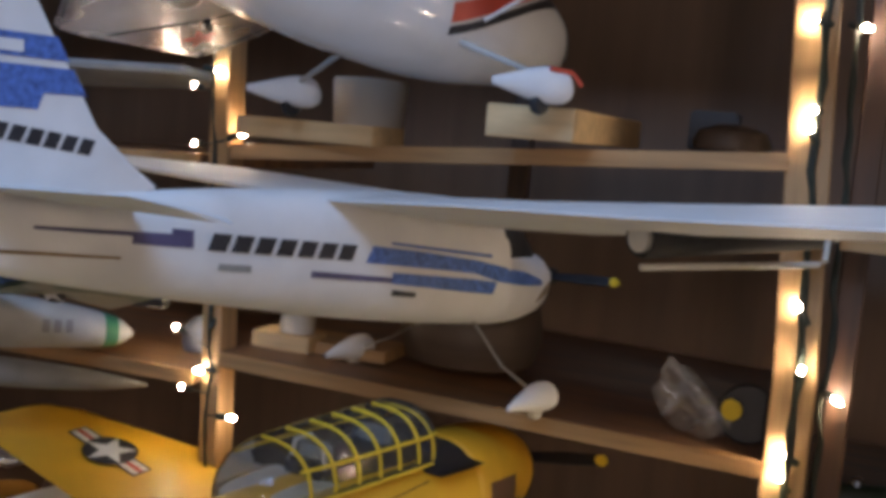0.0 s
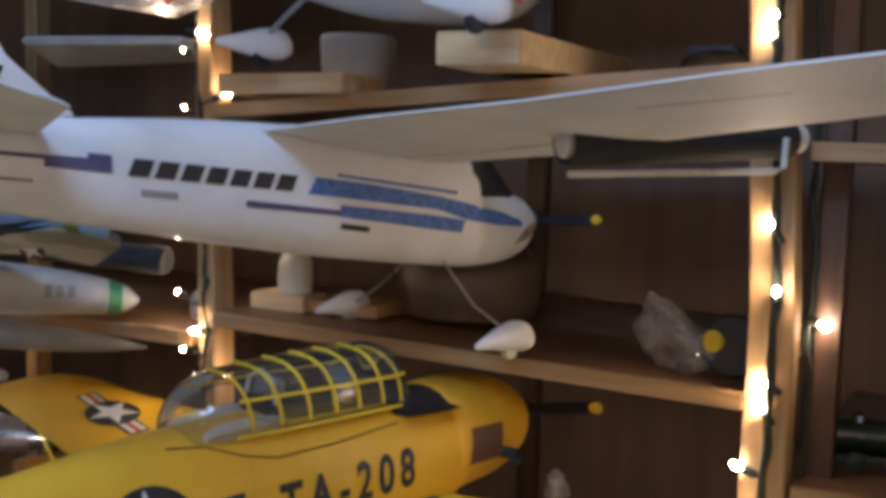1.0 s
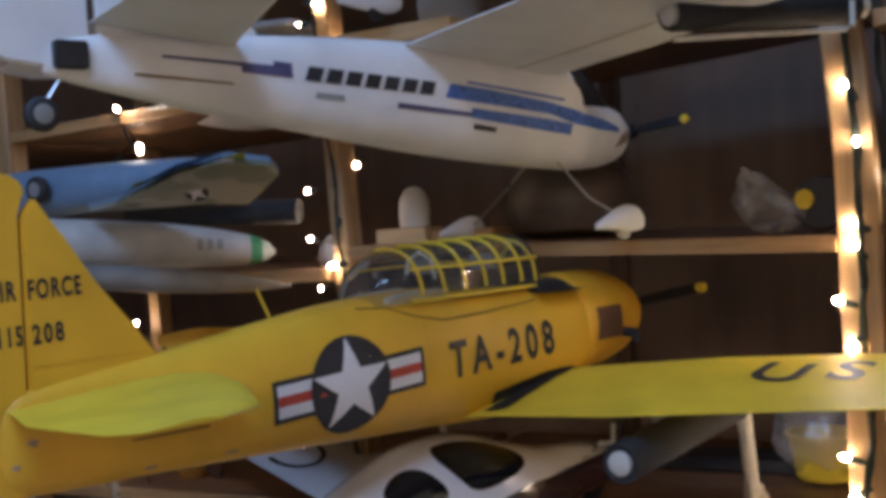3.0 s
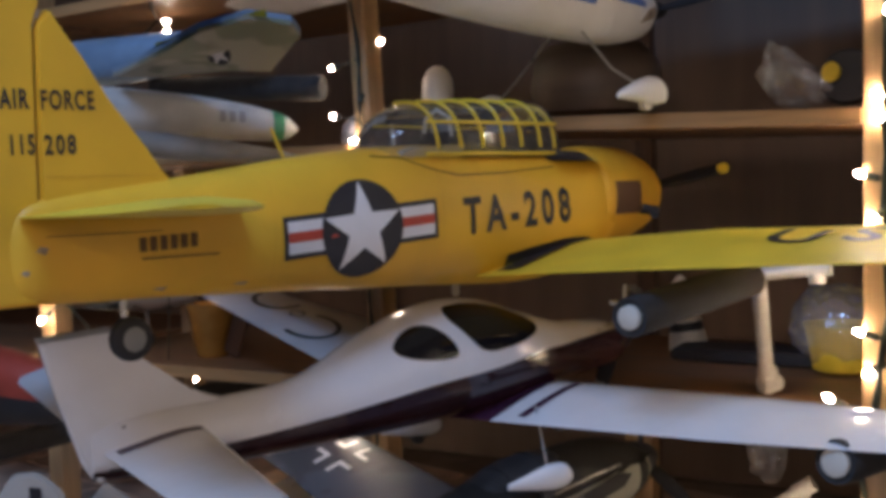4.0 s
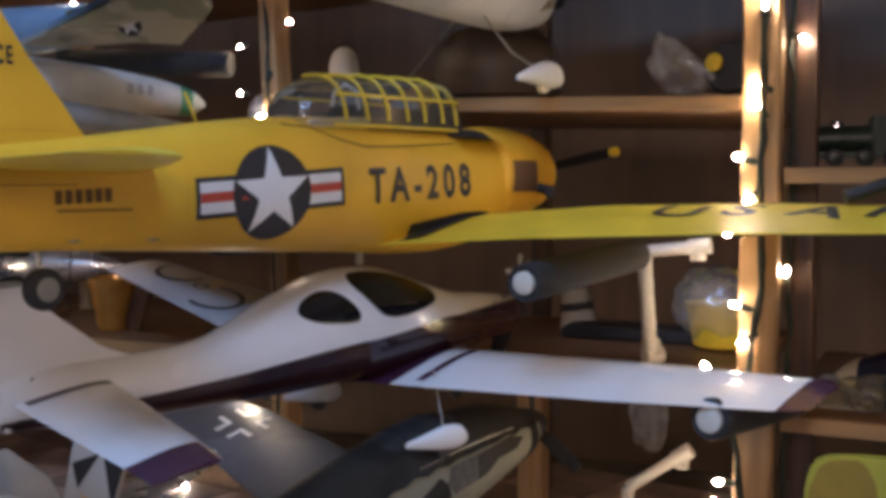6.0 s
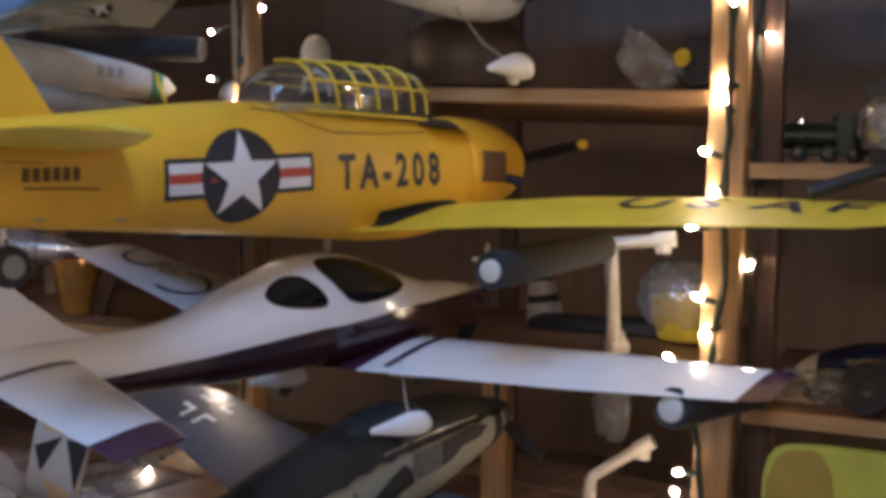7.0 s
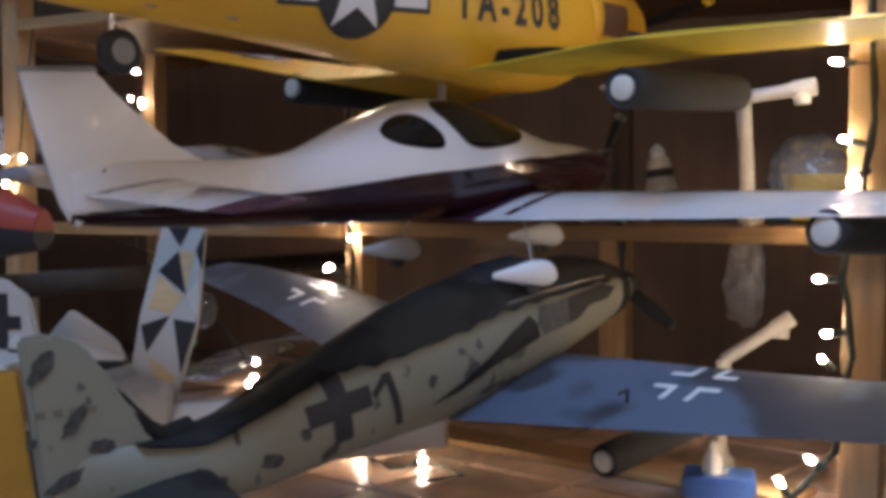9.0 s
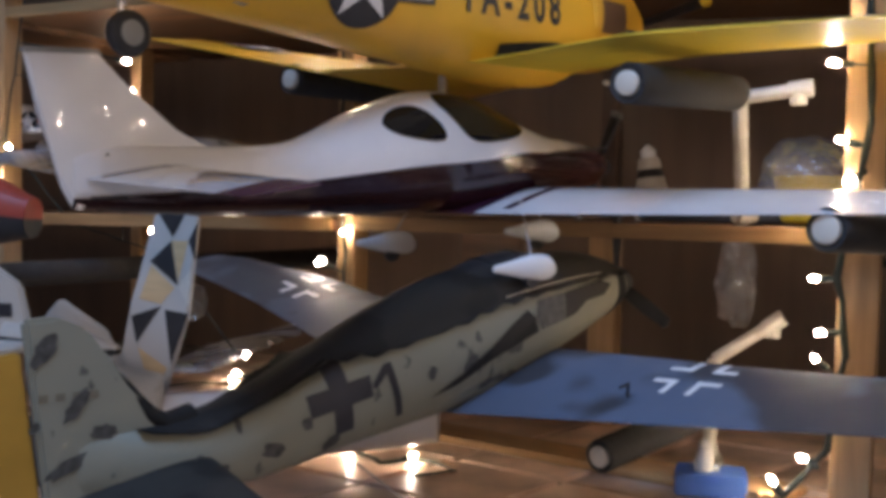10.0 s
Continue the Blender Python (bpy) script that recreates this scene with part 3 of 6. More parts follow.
    b = words("FORCE", 0.0245, 0.62, 1.2, 0.03)
    part("fin_letters", moved(b, -0.076, 0.129, 1), DECAL_BLACK, fin)
    bpy.data.objects["fin_letters"].location.y = -0.0068
    for text, x, z in (("AIR", -0.113, 0.129), ("115", -0.108, 0.088)):
        o = part("rudder_letters", moved(words(text, 0.0245, 0.62, 1.2, 0.03), x, z, 1), DECAL_BLACK, rud)
        o.location.y = -0.0064
    o = part("fin_letters", moved(words("208", 0.0245, 0.7, 1.3, 0.03), -0.074, 0.088, 1), DECAL_BLACK, fin)
    o.location.y = -0.0068
    s = Wing([(-0.27, -0.06, 0.038, -0.125, 0.038, 0.6), (-0.24, 0.0, 0.036, -0.14, 0.036, 0.8), (-0.12, 0.075, 0.033, -0.14, 0.033, 0.8), (0, 0.13, 0.03, -0.1, 0.03, 0.8), (0.12, 0.075, 0.033, -0.14, 0.033, 0.8), (0.24, 0.0, 0.036, -0.14, 0.036, 0.8), (0.27, -0.06, 0.038, -0.125, 0.038, 0.6)])
    part("tailplane", s.mesh(), LEMON, t, "yellow tailplane tinted lemon for cool light from above")
    # wings
    w = Wing([(-0.67, 0.84, -0.03, 0.66, -0.04, 0.5), (-0.63, 0.87, -0.028, 0.62, -0.044, 0.8), (-0.45, 0.82, -0.028, 0.55, -0.047, 0.9), (-0.25, 0.755, -0.034, 0.47, -0.054, 1.0), (-0.07, 0.71, -0.046, 0.47, -0.066, 1.1), (0, 0.72, -0.052, 0.45, -0.07, 1.2), (0.2, 0.775, -0.066, 0.43, -0.066, 1.1), (0.58, 0.59, 0.014, 0.42, 0.012, 0.9), (0.62, 0.56, 0.02, 0.45, 0.02, 0.6)])
    # Right wing takes the lemon copy: its top light is put into the colour.
    part("wing", w.mesh(-9, -0.02), LEMON, t, "yellow wing tinted lemon for cool light from above")
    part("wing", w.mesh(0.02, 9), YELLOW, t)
    xs = np.linspace(0.5, 0.668, 12)
    wide = lambda x: 0.019 * math.sqrt(max(0.0, (0.672 - x) / 0.18))
    strip = lambda x: w.surface(x, -0.07) - 0.004
    part("walkway", on_side(flat([[(p, strip(p)), (q, strip(q)), (q, strip(q) + wide(q)), (p, strip(p) + wide(p))] for p, q in zip(xs, xs[1:])], 1), h, -1, 0.0012), BLACK, t, "black walkway band curving along the wing root")
    part("walkway", on_wing(flat([[(0.475, -0.06), (0.56, -0.06), (0.66, -0.06), (0.65, -0.074), (0.56, -0.082), (0.49, -0.086)]], 4), w, 0.002), BLACK, t, "black walkway band on the wing root")
    for k, (ch, y) in enumerate((("U", -0.335), ("S", -0.42), ("A", -0.497), ("F", -0.575))):
        b = words(ch, 0.1, 0.95)
        for v in b.verts:
            v.co = (0.60 - 0.3 * (y + 0.27) + v.co.z, 0, y - v.co.x)
        part("wing_letter", on_wing(b, w, 0.0015), DECAL_BLACK, t)
    roundel(t, 0.53, 0.44, 0.038, lambda bm, off: on_wing(bm, w, off), True, radians(90))
    # markings on the side
    roundel(t, 0.267, 0.002, 0.055, lambda bm, off: on_side(bm, h, -1, off), True, radians(3.6))
    part("side_letters", on_side(moved(words("TA-208", 0.0605, 0.78, 1.42, 0.03), 0.419, -0.012, 2.2), h, -1, 0.0015), DECAL_BLACK, t, "black letters TA-208")
    for k in range(6):
        part("registration_bar", on_side(moved(flat([rect(0, 0, 0.0075, 0.014)], 1), 0.006 + k * 0.0106, -0.007 + 0.0004 * k, 0), h, -1, 0.0012), FADED, t)
    part("scuff_line", on_side(flat([rect(0.008, -0.0145, 0.09, -0.0125)], 2), h, -1, 0.001), PANEL_LINE, t)
    for x, z, a, b in ((-0.085, 0.0, 0.006, 0.004), (-0.1, -0.02, 0.004, 0.003), (0.03, -0.045, 0.008, 0.002), (0.12, -0.047, 0.01, 0.002)):
        part("scuff_mark", on_side(flat([[(x - a, z), (x - a * 0.3, z + b), (x + a, z + b * 0.6), (x + a * 0.4, z - b)]], 1), h, -1, 0.0011), SCUFF, t)
    seam = part("fin_seam", flat([rect(-0.075, 0.066, 0.04, 0.0675)], 0), YELLOW_DEEP, fin)
    seam.location.y = -0.0066
    part("fillet_seam", on_side(flat([rect(-0.08, 0.012, 0.03, 0.013)], 3), h, -1, 0.0007), PANEL_LINE, t)
    for x in (0.155, 0.385, 0.69):
        part("panel_seam", on_side(flat([rect(x, -0.05, x + 0.0009, 0.07)], 3), h, -1, 0.0007), YELLOW_DEEP, t)
    part("access_slot", on_side(flat([rect(0.01, 0.036, 0.045, 0.041)], 1), h, -1, 0.001), PANEL_LINE, t)
    part("aerial", tube([(0.2, 0.0, 0.083), (0.185, 0.0, 0.115)], 0.0015, 6), LEMON, t)
    propeller(t, 0.878, 0.03, (79, 259), 0.15, LEMON)
    leg = part("tail_leg", tube([(0.0, 0, -0.05), (0.0, -0.004, -0.085)], 0.004), STEEL, t)
    wheel(leg, 0.0, -0.012, -0.091, 0.022, 0.016, STONE_GREY)
    part("gear_door", box((0.493, 0.029, -0.1), (0.502, 0.038, -0.07), 0.002), PVC, t)
    part("wing_servo_arm", tube([(0.55, -0.2, -0.08), (0.54, -0.205, -0.1), (0.52, -0.2, -0.098)], 0.003, 6), PVC, t)
    return t


yellow_trainer()


# ---- the white high-wing plane ----
def white_high_wing():
    t = thing("model_airplane", "white foam high-wing model with blue stripes and black lettering", "model airplane", pose(-0.344, 0.13, 0.927, 0, 0, 68), "model airplanes")
    h = Hull([(-0.87, 0.085, 0.05, 0.005), (-0.82, 0.092, 0.038, 0.012), (-0.69, 0.1, 0.013, 0.024), (-0.53, 0.107, -0.012, 0.035), (-0.38, 0.108, -0.034, 0.043), (-0.24, 0.106, -0.049, 0.046), (-0.14, 0.092, -0.057, 0.045), (-0.122, 0.046, -0.058, 0.044),
              (-0.075, 0.041, -0.056, 0.04), (-0.035, 0.031, -0.047, 0.033), (-0.014, 0.018, -0.032, 0.024), (-0.011, 0.012, -0.02, 0.018)], 2.6, 72)
    part("fuselage", h.mesh(), WHITE_FOAM, t)
    part("windshield", Hull([(-0.14, 0.092, 0.02, 0.0405), (-0.12, 0.091, 0.02, 0.04), (-0.1, 0.08, 0.02, 0.036), (-0.07, 0.05, 0.02, 0.03), (-0.05, 0.036, 0.02, 0.02)], 2.8, 20).mesh(), BLACK, t, "black windshield under the wing")
    fin = part("fin", plate([(-0.62, 0.105), (-0.69, 0.155), (-0.754, 0.268), (-0.79, 0.335), (-0.812, 0.335), (-0.812, 0.06), (-0.75, 0.06)], 0.012, bevel=0.003), WHITE_FOAM, t)
    rud = part("rudder", plate([(-0.82, 0.05), (-0.82, 0.335), (-0.84, 0.325), (-0.872, 0.22), (-0.925, 0.075), (-0.91, 0.062)], 0.01, bevel=0.003), WHITE_FOAM, t)
    def on_fin(name, polys, x_off, host, m):
        o = part(name, flat(polys, 0), m, host)
        o.location.y = x_off
    on_fin("fin_stripe", [[(-0.81, 0.17), (-0.745, 0.17), (-0.74, 0.184), (-0.7, 0.184), (-0.714, 0.206), (-0.81, 0.206)], [(-0.81, 0.212), (-0.718, 0.212), (-0.73, 0.232), (-0.81, 0.232)]], -0.0068, fin, BLUE_STRIPE)
    on_fin("fin_stripe_gap", [rect(-0.81, 0.216, -0.76, 0.226)], -0.0072, fin, WHITE_FOAM)
    on_fin("rudder_stripe", [[(-0.822, 0.165), (-0.822, 0.182), (-0.883, 0.182), (-0.888, 0.165)], [(-0.822, 0.188), (-0.822, 0.206), (-0.873, 0.206), (-0.879, 0.188)], [(-0.822, 0.215), (-0.822, 0.222), (-0.868, 0.222), (-0.87, 0.215)], [(-0.822, 0.232), (-0.822, 0.237), (-0.863, 0.237), (-0.865, 0.232)]], -0.0058, rud, BLUE_STRIPE)
    def glyphs(host, x0, z0, w, hgt, fall, put, count=7):
        for k in range(count):
            x, z = x0 + k * w * 1.18, z0 + k * w * 1.18 * fall
            s = hgt * 0.42
            bm = flat([[(x, z), (x + w * 0.92, z + w * 0.92 * fall), (x + w * 0.92 + s, z + hgt + w * 0.92 * fall), (x + s, z + hgt)]], 1)
            part("lettering_block", put(bm), DECAL_BLACK, host)
    glyphs(t, -0.582, 0.05, 0.0225, 0.0165, -0.075, lambda bm: on_side(bm, h, -1, 0.0012))
    glyphs(fin, -0.803, 0.147, 0.0135, 0.0135, -0.13, lambda bm: moved_y(bm, -0.0068))
    stripes = (([[(-0.382, 0.034), (-0.372, 0.052), (-0.3, 0.045), (-0.2, 0.032), (-0.09, 0.012), (-0.05, 0.0), (-0.05, -0.007), (-0.1, -0.004), (-0.155, 0.004), (-0.2, 0.016)]], BLUE_STRIPE),
               ([[(-0.34, 0.009), (-0.34, 0.022), (-0.2, 0.009), (-0.155, 0.003), (-0.16, -0.012), (-0.2, -0.008)]], BLUE_STRIPE),
               ([[(-0.455, 0.02), (-0.455, 0.027), (-0.34, 0.016), (-0.34, 0.01)]], PURPLE_STRIPE),
               ([[(-0.345, 0.053), (-0.345, 0.056), (-0.17, 0.038), (-0.17, 0.034)]], BLUE_STRIPE),
               ([[(-0.75, 0.07), (-0.75, 0.073), (-0.62, 0.066), (-0.62, 0.071), (-0.597, 0.069), (-0.597, 0.052), (-0.66, 0.057), (-0.66, 0.064)]], PURPLE_STRIPE),
               ([[(-0.78, 0.05), (-0.78, 0.053), (-0.67, 0.045), (-0.67, 0.043)]], PANEL_LINE),
               ([[(-0.568, 0.03), (-0.568, 0.037), (-0.53, 0.034), (-0.53, 0.027)]], STONE_GREY),
               ([[(-0.337, -0.005), (-0.337, 0.002), (-0.298, -0.003), (-0.298, -0.009)]], BLACK))
    for polys, m in stripes:
        part("side_stripe", on_side(flat(polys, 2), h, -1, 0.001), m, t)
    part("nose_scuff", on_side(flat([[(-0.062, -0.03), (-0.045, -0.012), (-0.03, -0.004), (-0.014, -0.004), (-0.01, -0.012), (-0.03, -0.022)]], 2), h, -1, 0.0006), SCUFF, t, "brown scuffed patch")
    w = Wing([(-0.86, -0.2, 0.163, -0.4, 0.172, 0.5), (-0.8, -0.175, 0.15, -0.44, 0.152, 1.1), (-0.64, -0.165, 0.138, -0.442, 0.141, 1.1), (-0.41, -0.162, 0.113, -0.432, 0.124, 1.1), (-0.2, -0.16, 0.088, -0.43, 0.112, 1.1), (-0.04, -0.16, 0.077, -0.43, 0.1, 1.1),
              (0.04, -0.16, 0.077, -0.43, 0.1, 1.1), (0.4, -0.16, 0.08, -0.43, 0.105, 1.1), (0.76, -0.165, 0.085, -0.43, 0.11, 1.0), (0.8, -0.2, 0.088, -0.4, 0.112, 0.5)])
    part("wing", w.mesh(), WHITE_FOAM, t)
    for line in ([(-0.327, -0.05), (-0.255, -0.03), (-0.257, -0.28)], [(-0.366, -0.47), (-0.358, -0.6)]):
        for (x0, y0), (x1, y1) in zip(line, line[1:]):
            part("aileron_line", on_wing(flat([[(x0, y0), (x0 + 0.003, y0), (x1 + 0.003, y1), (x1, y1)]], 3), w, 0.0008, False), PANEL_LINE, t)
    s = Wing([(-0.31, -0.77, 0.108, -0.815, 0.12, 0.6), (-0.27, -0.735, 0.104, -0.82, 0.122, 0.7), (0, -0.655, 0.088, -0.82, 0.105, 0.7), (0.27, -0.735, 0.09, -0.82, 0.1, 0.7), (0.3, -0.77, 0.092, -0.815, 0.1, 0.6)])
    part("tailplane", s.mesh(), WHITE_FOAM, t)
    part("rudder_servo", box((-0.862, -0.02, 0.055), (-0.828, -0.006, 0.083), 0.002), BLACK, t)
    leg = part("tail_leg", tube([(-0.85, 0, 0.05), (-0.87, 0, 0.02)], 0.0025), STEEL, t)
    wheel(leg, -0.875, -0.004, 0.01, 0.018, 0.012, STONE_GREY)
    for y, x in ((-0.103, -0.128), (0.22, -0.13)):
        part("gear_wire", tube([(-0.175, math.copysign(0.03, y), -0.047), (-0.15, y * 0.6, -0.1), (x + 0.004, y * 0.95, -0.13)], 0.0017, 8), STEEL, t)
        pant(t, x, y, -0.14, 0.09, 0.052, WHITE_FOAM, keel=0.2, tyre=PVC)
    part("motor_mount", lathe([(0.014, 0), (0.016, 0.012), (0.008, 0.02)], 20, m=Matrix.Translation((-0.013, 0, -0.003)) @ Matrix.Rotation(radians(90), 4, "Y")), STONE_GREY, t)
    propeller(t, 0.01, -0.002, (86, 266), 0.115, LEMON, 0.014)
    return t


def moved_y(bm, y):
    for v in bm.verts:
        v.co.y = y
    return bm


white_high_wing()


# ---- the glossy white and maroon plane ----
def glossy_low_wing():
    t = thing("model_airplane", "glossy white and maroon low-wing model with smoked windows", "model airplane", pose(-0.694, -0.642, 0.394, 0, 0, 65), "model airplanes")
    h = Hull([(-0.01, 0.04, -0.018, 0.008), (0.05, 0.048, -0.021, 0.02), (0.14, 0.052, -0.023, 0.032), (0.24, 0.062, -0.022, 0.043), (0.33, 0.104, -0.021, 0.053), (0.41, 0.132, -0.018, 0.06), (0.49, 0.134, -0.012, 0.062), (0.56, 0.113, -0.004, 0.058),
              (0.63, 0.092, 0.006, 0.052), (0.68, 0.087, 0.014, 0.049), (0.725, 0.081, 0.02, 0.044), (0.748, 0.072, 0.03, 0.032)], 2.2)
    def seam(x, drop=0.0):
        """The straight colour line along the side, as a share of the section's half height."""
        top, bot, _ = h.at(x)
        z = float(np.interp(x, [0.0, 0.153, 0.261, 0.334, 0.504, 0.561, 0.75], [-0.008, 0.006, 0.018, 0.029, 0.05, 0.06, 0.082])) - drop
        return max(-1.2, min(1.2, (z - (top + bot) / 2) / max(0.001, (top - bot) / 2)))
    part("upper_body", h.mesh(u0=lambda x: seam(x, 0.002)), WHITE_FILM, t, "glossy white upper body")
    part("belly", h.mesh(u1=seam, grow=0.001), MAROON, t, "dark maroon belly")
    side = [(0.34, 0.084), (0.352, 0.1), (0.378, 0.112), (0.402, 0.11), (0.425, 0.09), (0.432, 0.074), (0.418, 0.068), (0.365, 0.072)]
    part("side_window", on_side(flat([rounded(side)], 2), h, -1, 0.0014), DARK_GLASS, t, "smoked side window")
    part("windshield", on_side(flat([rounded([(0.415, 0.128), (0.46, 0.133), (0.51, 0.125), (0.565, 0.103), (0.568, 0.086), (0.52, 0.074), (0.47, 0.07), (0.448, 0.092)])], 3), h, -1, 0.0014), DARK_GLASS, t, "smoked windshield")
    part("windshield", on_side(flat([rounded([(0.415, 0.128), (0.46, 0.133), (0.51, 0.125), (0.565, 0.103), (0.568, 0.086), (0.52, 0.074), (0.47, 0.07), (0.448, 0.092)])], 3), h, 1, 0.0014), DARK_GLASS, t, "smoked windshield")
    fin = part("fin", plate([(0.15, 0.048), (0.1, 0.064), (0.055, 0.102), (0.012, 0.144), (-0.06, 0.139), (-0.045, 0.08), (-0.02, 0.0), (-0.006, -0.022), (0.03, -0.01), (0.1, 0.03)], 0.012, bevel=0.003), WHITE_FILM, t)
    part("fin_band", plate([(0.014, 0.1445), (-0.0605, 0.1395), (-0.059, 0.134), (0.02, 0.139)], 0.0128), STONE_GREY, fin)
    s = Wing([(-0.345, 0.069, 0.005, 0.002, -0.006, 0.6), (-0.325, 0.075, 0.006, 0.004, -0.006, 0.7), (0, 0.11, 0.028, 0.0, 0.012, 0.8), (0.335, 0.075, 0.055, 0.0, 0.04, 0.7), (0.36, 0.06, 0.056, 0.01, 0.044, 0.5)])
    part("tailplane", s.mesh(-0.285), WHITE_FILM, t)
    part("tailplane_tip", s.mesh(-9, -0.285), PURPLE, t, "purple tailplane tip")
    part("tailplane_stripe", on_wing(flat([[(0.01, -0.02), (0.1, -0.03), (0.1, -0.044), (0.01, -0.034)]], 2), s, 0.001), PURPLE, t)
    w = Wing([(-0.545, 0.755, 0.012, 0.7, -0.008, 0.5), (-0.525, 0.778, 0.013, 0.69, -0.012, 0.8), (-0.32, 0.71, 0.014, 0.59, -0.016, 0.9), (-0.065, 0.607, 0.014, 0.478, -0.018, 1.0), (0, 0.6, 0.012, 0.45, -0.018, 1.0), (0.25, 0.63, 0.026, 0.417, 0.024, 0.9), (0.41, 0.59, 0.057, 0.405, 0.055, 0.9), (0.65, 0.515, 0.104, 0.39, 0.1, 0.7)])
    part("wing", w.mesh(-0.508, -0.06), WHITE_FILM, t)
    part("wing", w.mesh(0.03, 9), WHITE_FILM, t)
    part("wing_root", w.mesh(-0.06, 0.03), PURPLE, t, "purple wing root")
    part("wing_tip", w.mesh(-9, -0.508), PURPLE, t, "purple wing tip")
    part("wing_stripe", on_wing(flat([[(0.5, -0.085), (0.6, -0.085), (0.604, -0.096), (0.504, -0.096)]], 2), w, 0.001), PURPLE, t)
    for cx, cy, a0, a1, ra, rb in ((0.49, 0.55, 80, 290, 0.045, 0.055), (0.48, 0.465, 0, 360, 0.013, 0.016), (0.47, 0.4, 170, 400, 0.045, 0.062)):
        ring = [(math.cos(radians(a0 + (a1 - a0) * k / 20)), math.sin(radians(a0 + (a1 - a0) * k / 20))) for k in range(21)]
        edge = 0.009 if ra > 0.02 else 0.004
        polys = []
        for (c0, s0), (c1, s1) in zip(ring, ring[1:]):
            polys.append([(cx + ra * c0, cy + rb * s0), (cx + ra * c1, cy + rb * s1), (cx + (ra - edge) * c1, cy + (rb - edge) * s1), (cx + (ra - edge) * c0, cy + (rb - edge) * s0)])
        bm = flat(polys, 0)
        part("wing_curl", on_wing(bm, w, 0.0012), BLACK, t)
    for x, y, z in ((0.51, -0.13, -0.084), (0.5, 0.142, -0.062), (0.645, 0.0, -0.042)):
        part("gear_wire", tube([(x + 0.01, y * 0.75, 0.0), (x, y, z + 0.01)], 0.0013, 8), STEEL, t)
        pant(t, x, y, z, 0.1, 0.034, WHITE_FILM)
    part("spinner", lathe([(0.02, 0), (0.018, 0.015), (0.01, 0.032), (0.002, 0.04)], 20, m=Matrix.Translation((0.748, 0, 0.052)) @ Matrix.Rotation(radians(90), 4, "Y")), BLACK, t, "black spinner")
    propeller(t, 0.76, 0.052, (208, 28), 0.085, STONE_GREY, 0.024)
    for x, y, z in ((0.02, -0.009, 0.03), (0.025, -0.008, -0.012)):
        part("control_horn", plate([(x - 0.003, z), (x + 0.018, z), (x + 0.003, z + 0.009)], 0.004, at=y), BLACK, t)
    part("pushrod", tube([(0.005, -0.012, -0.008), (0.04, -0.02, -0.006)], 0.0018, 6), BLACK, t)
    return t


glossy_low_wing()


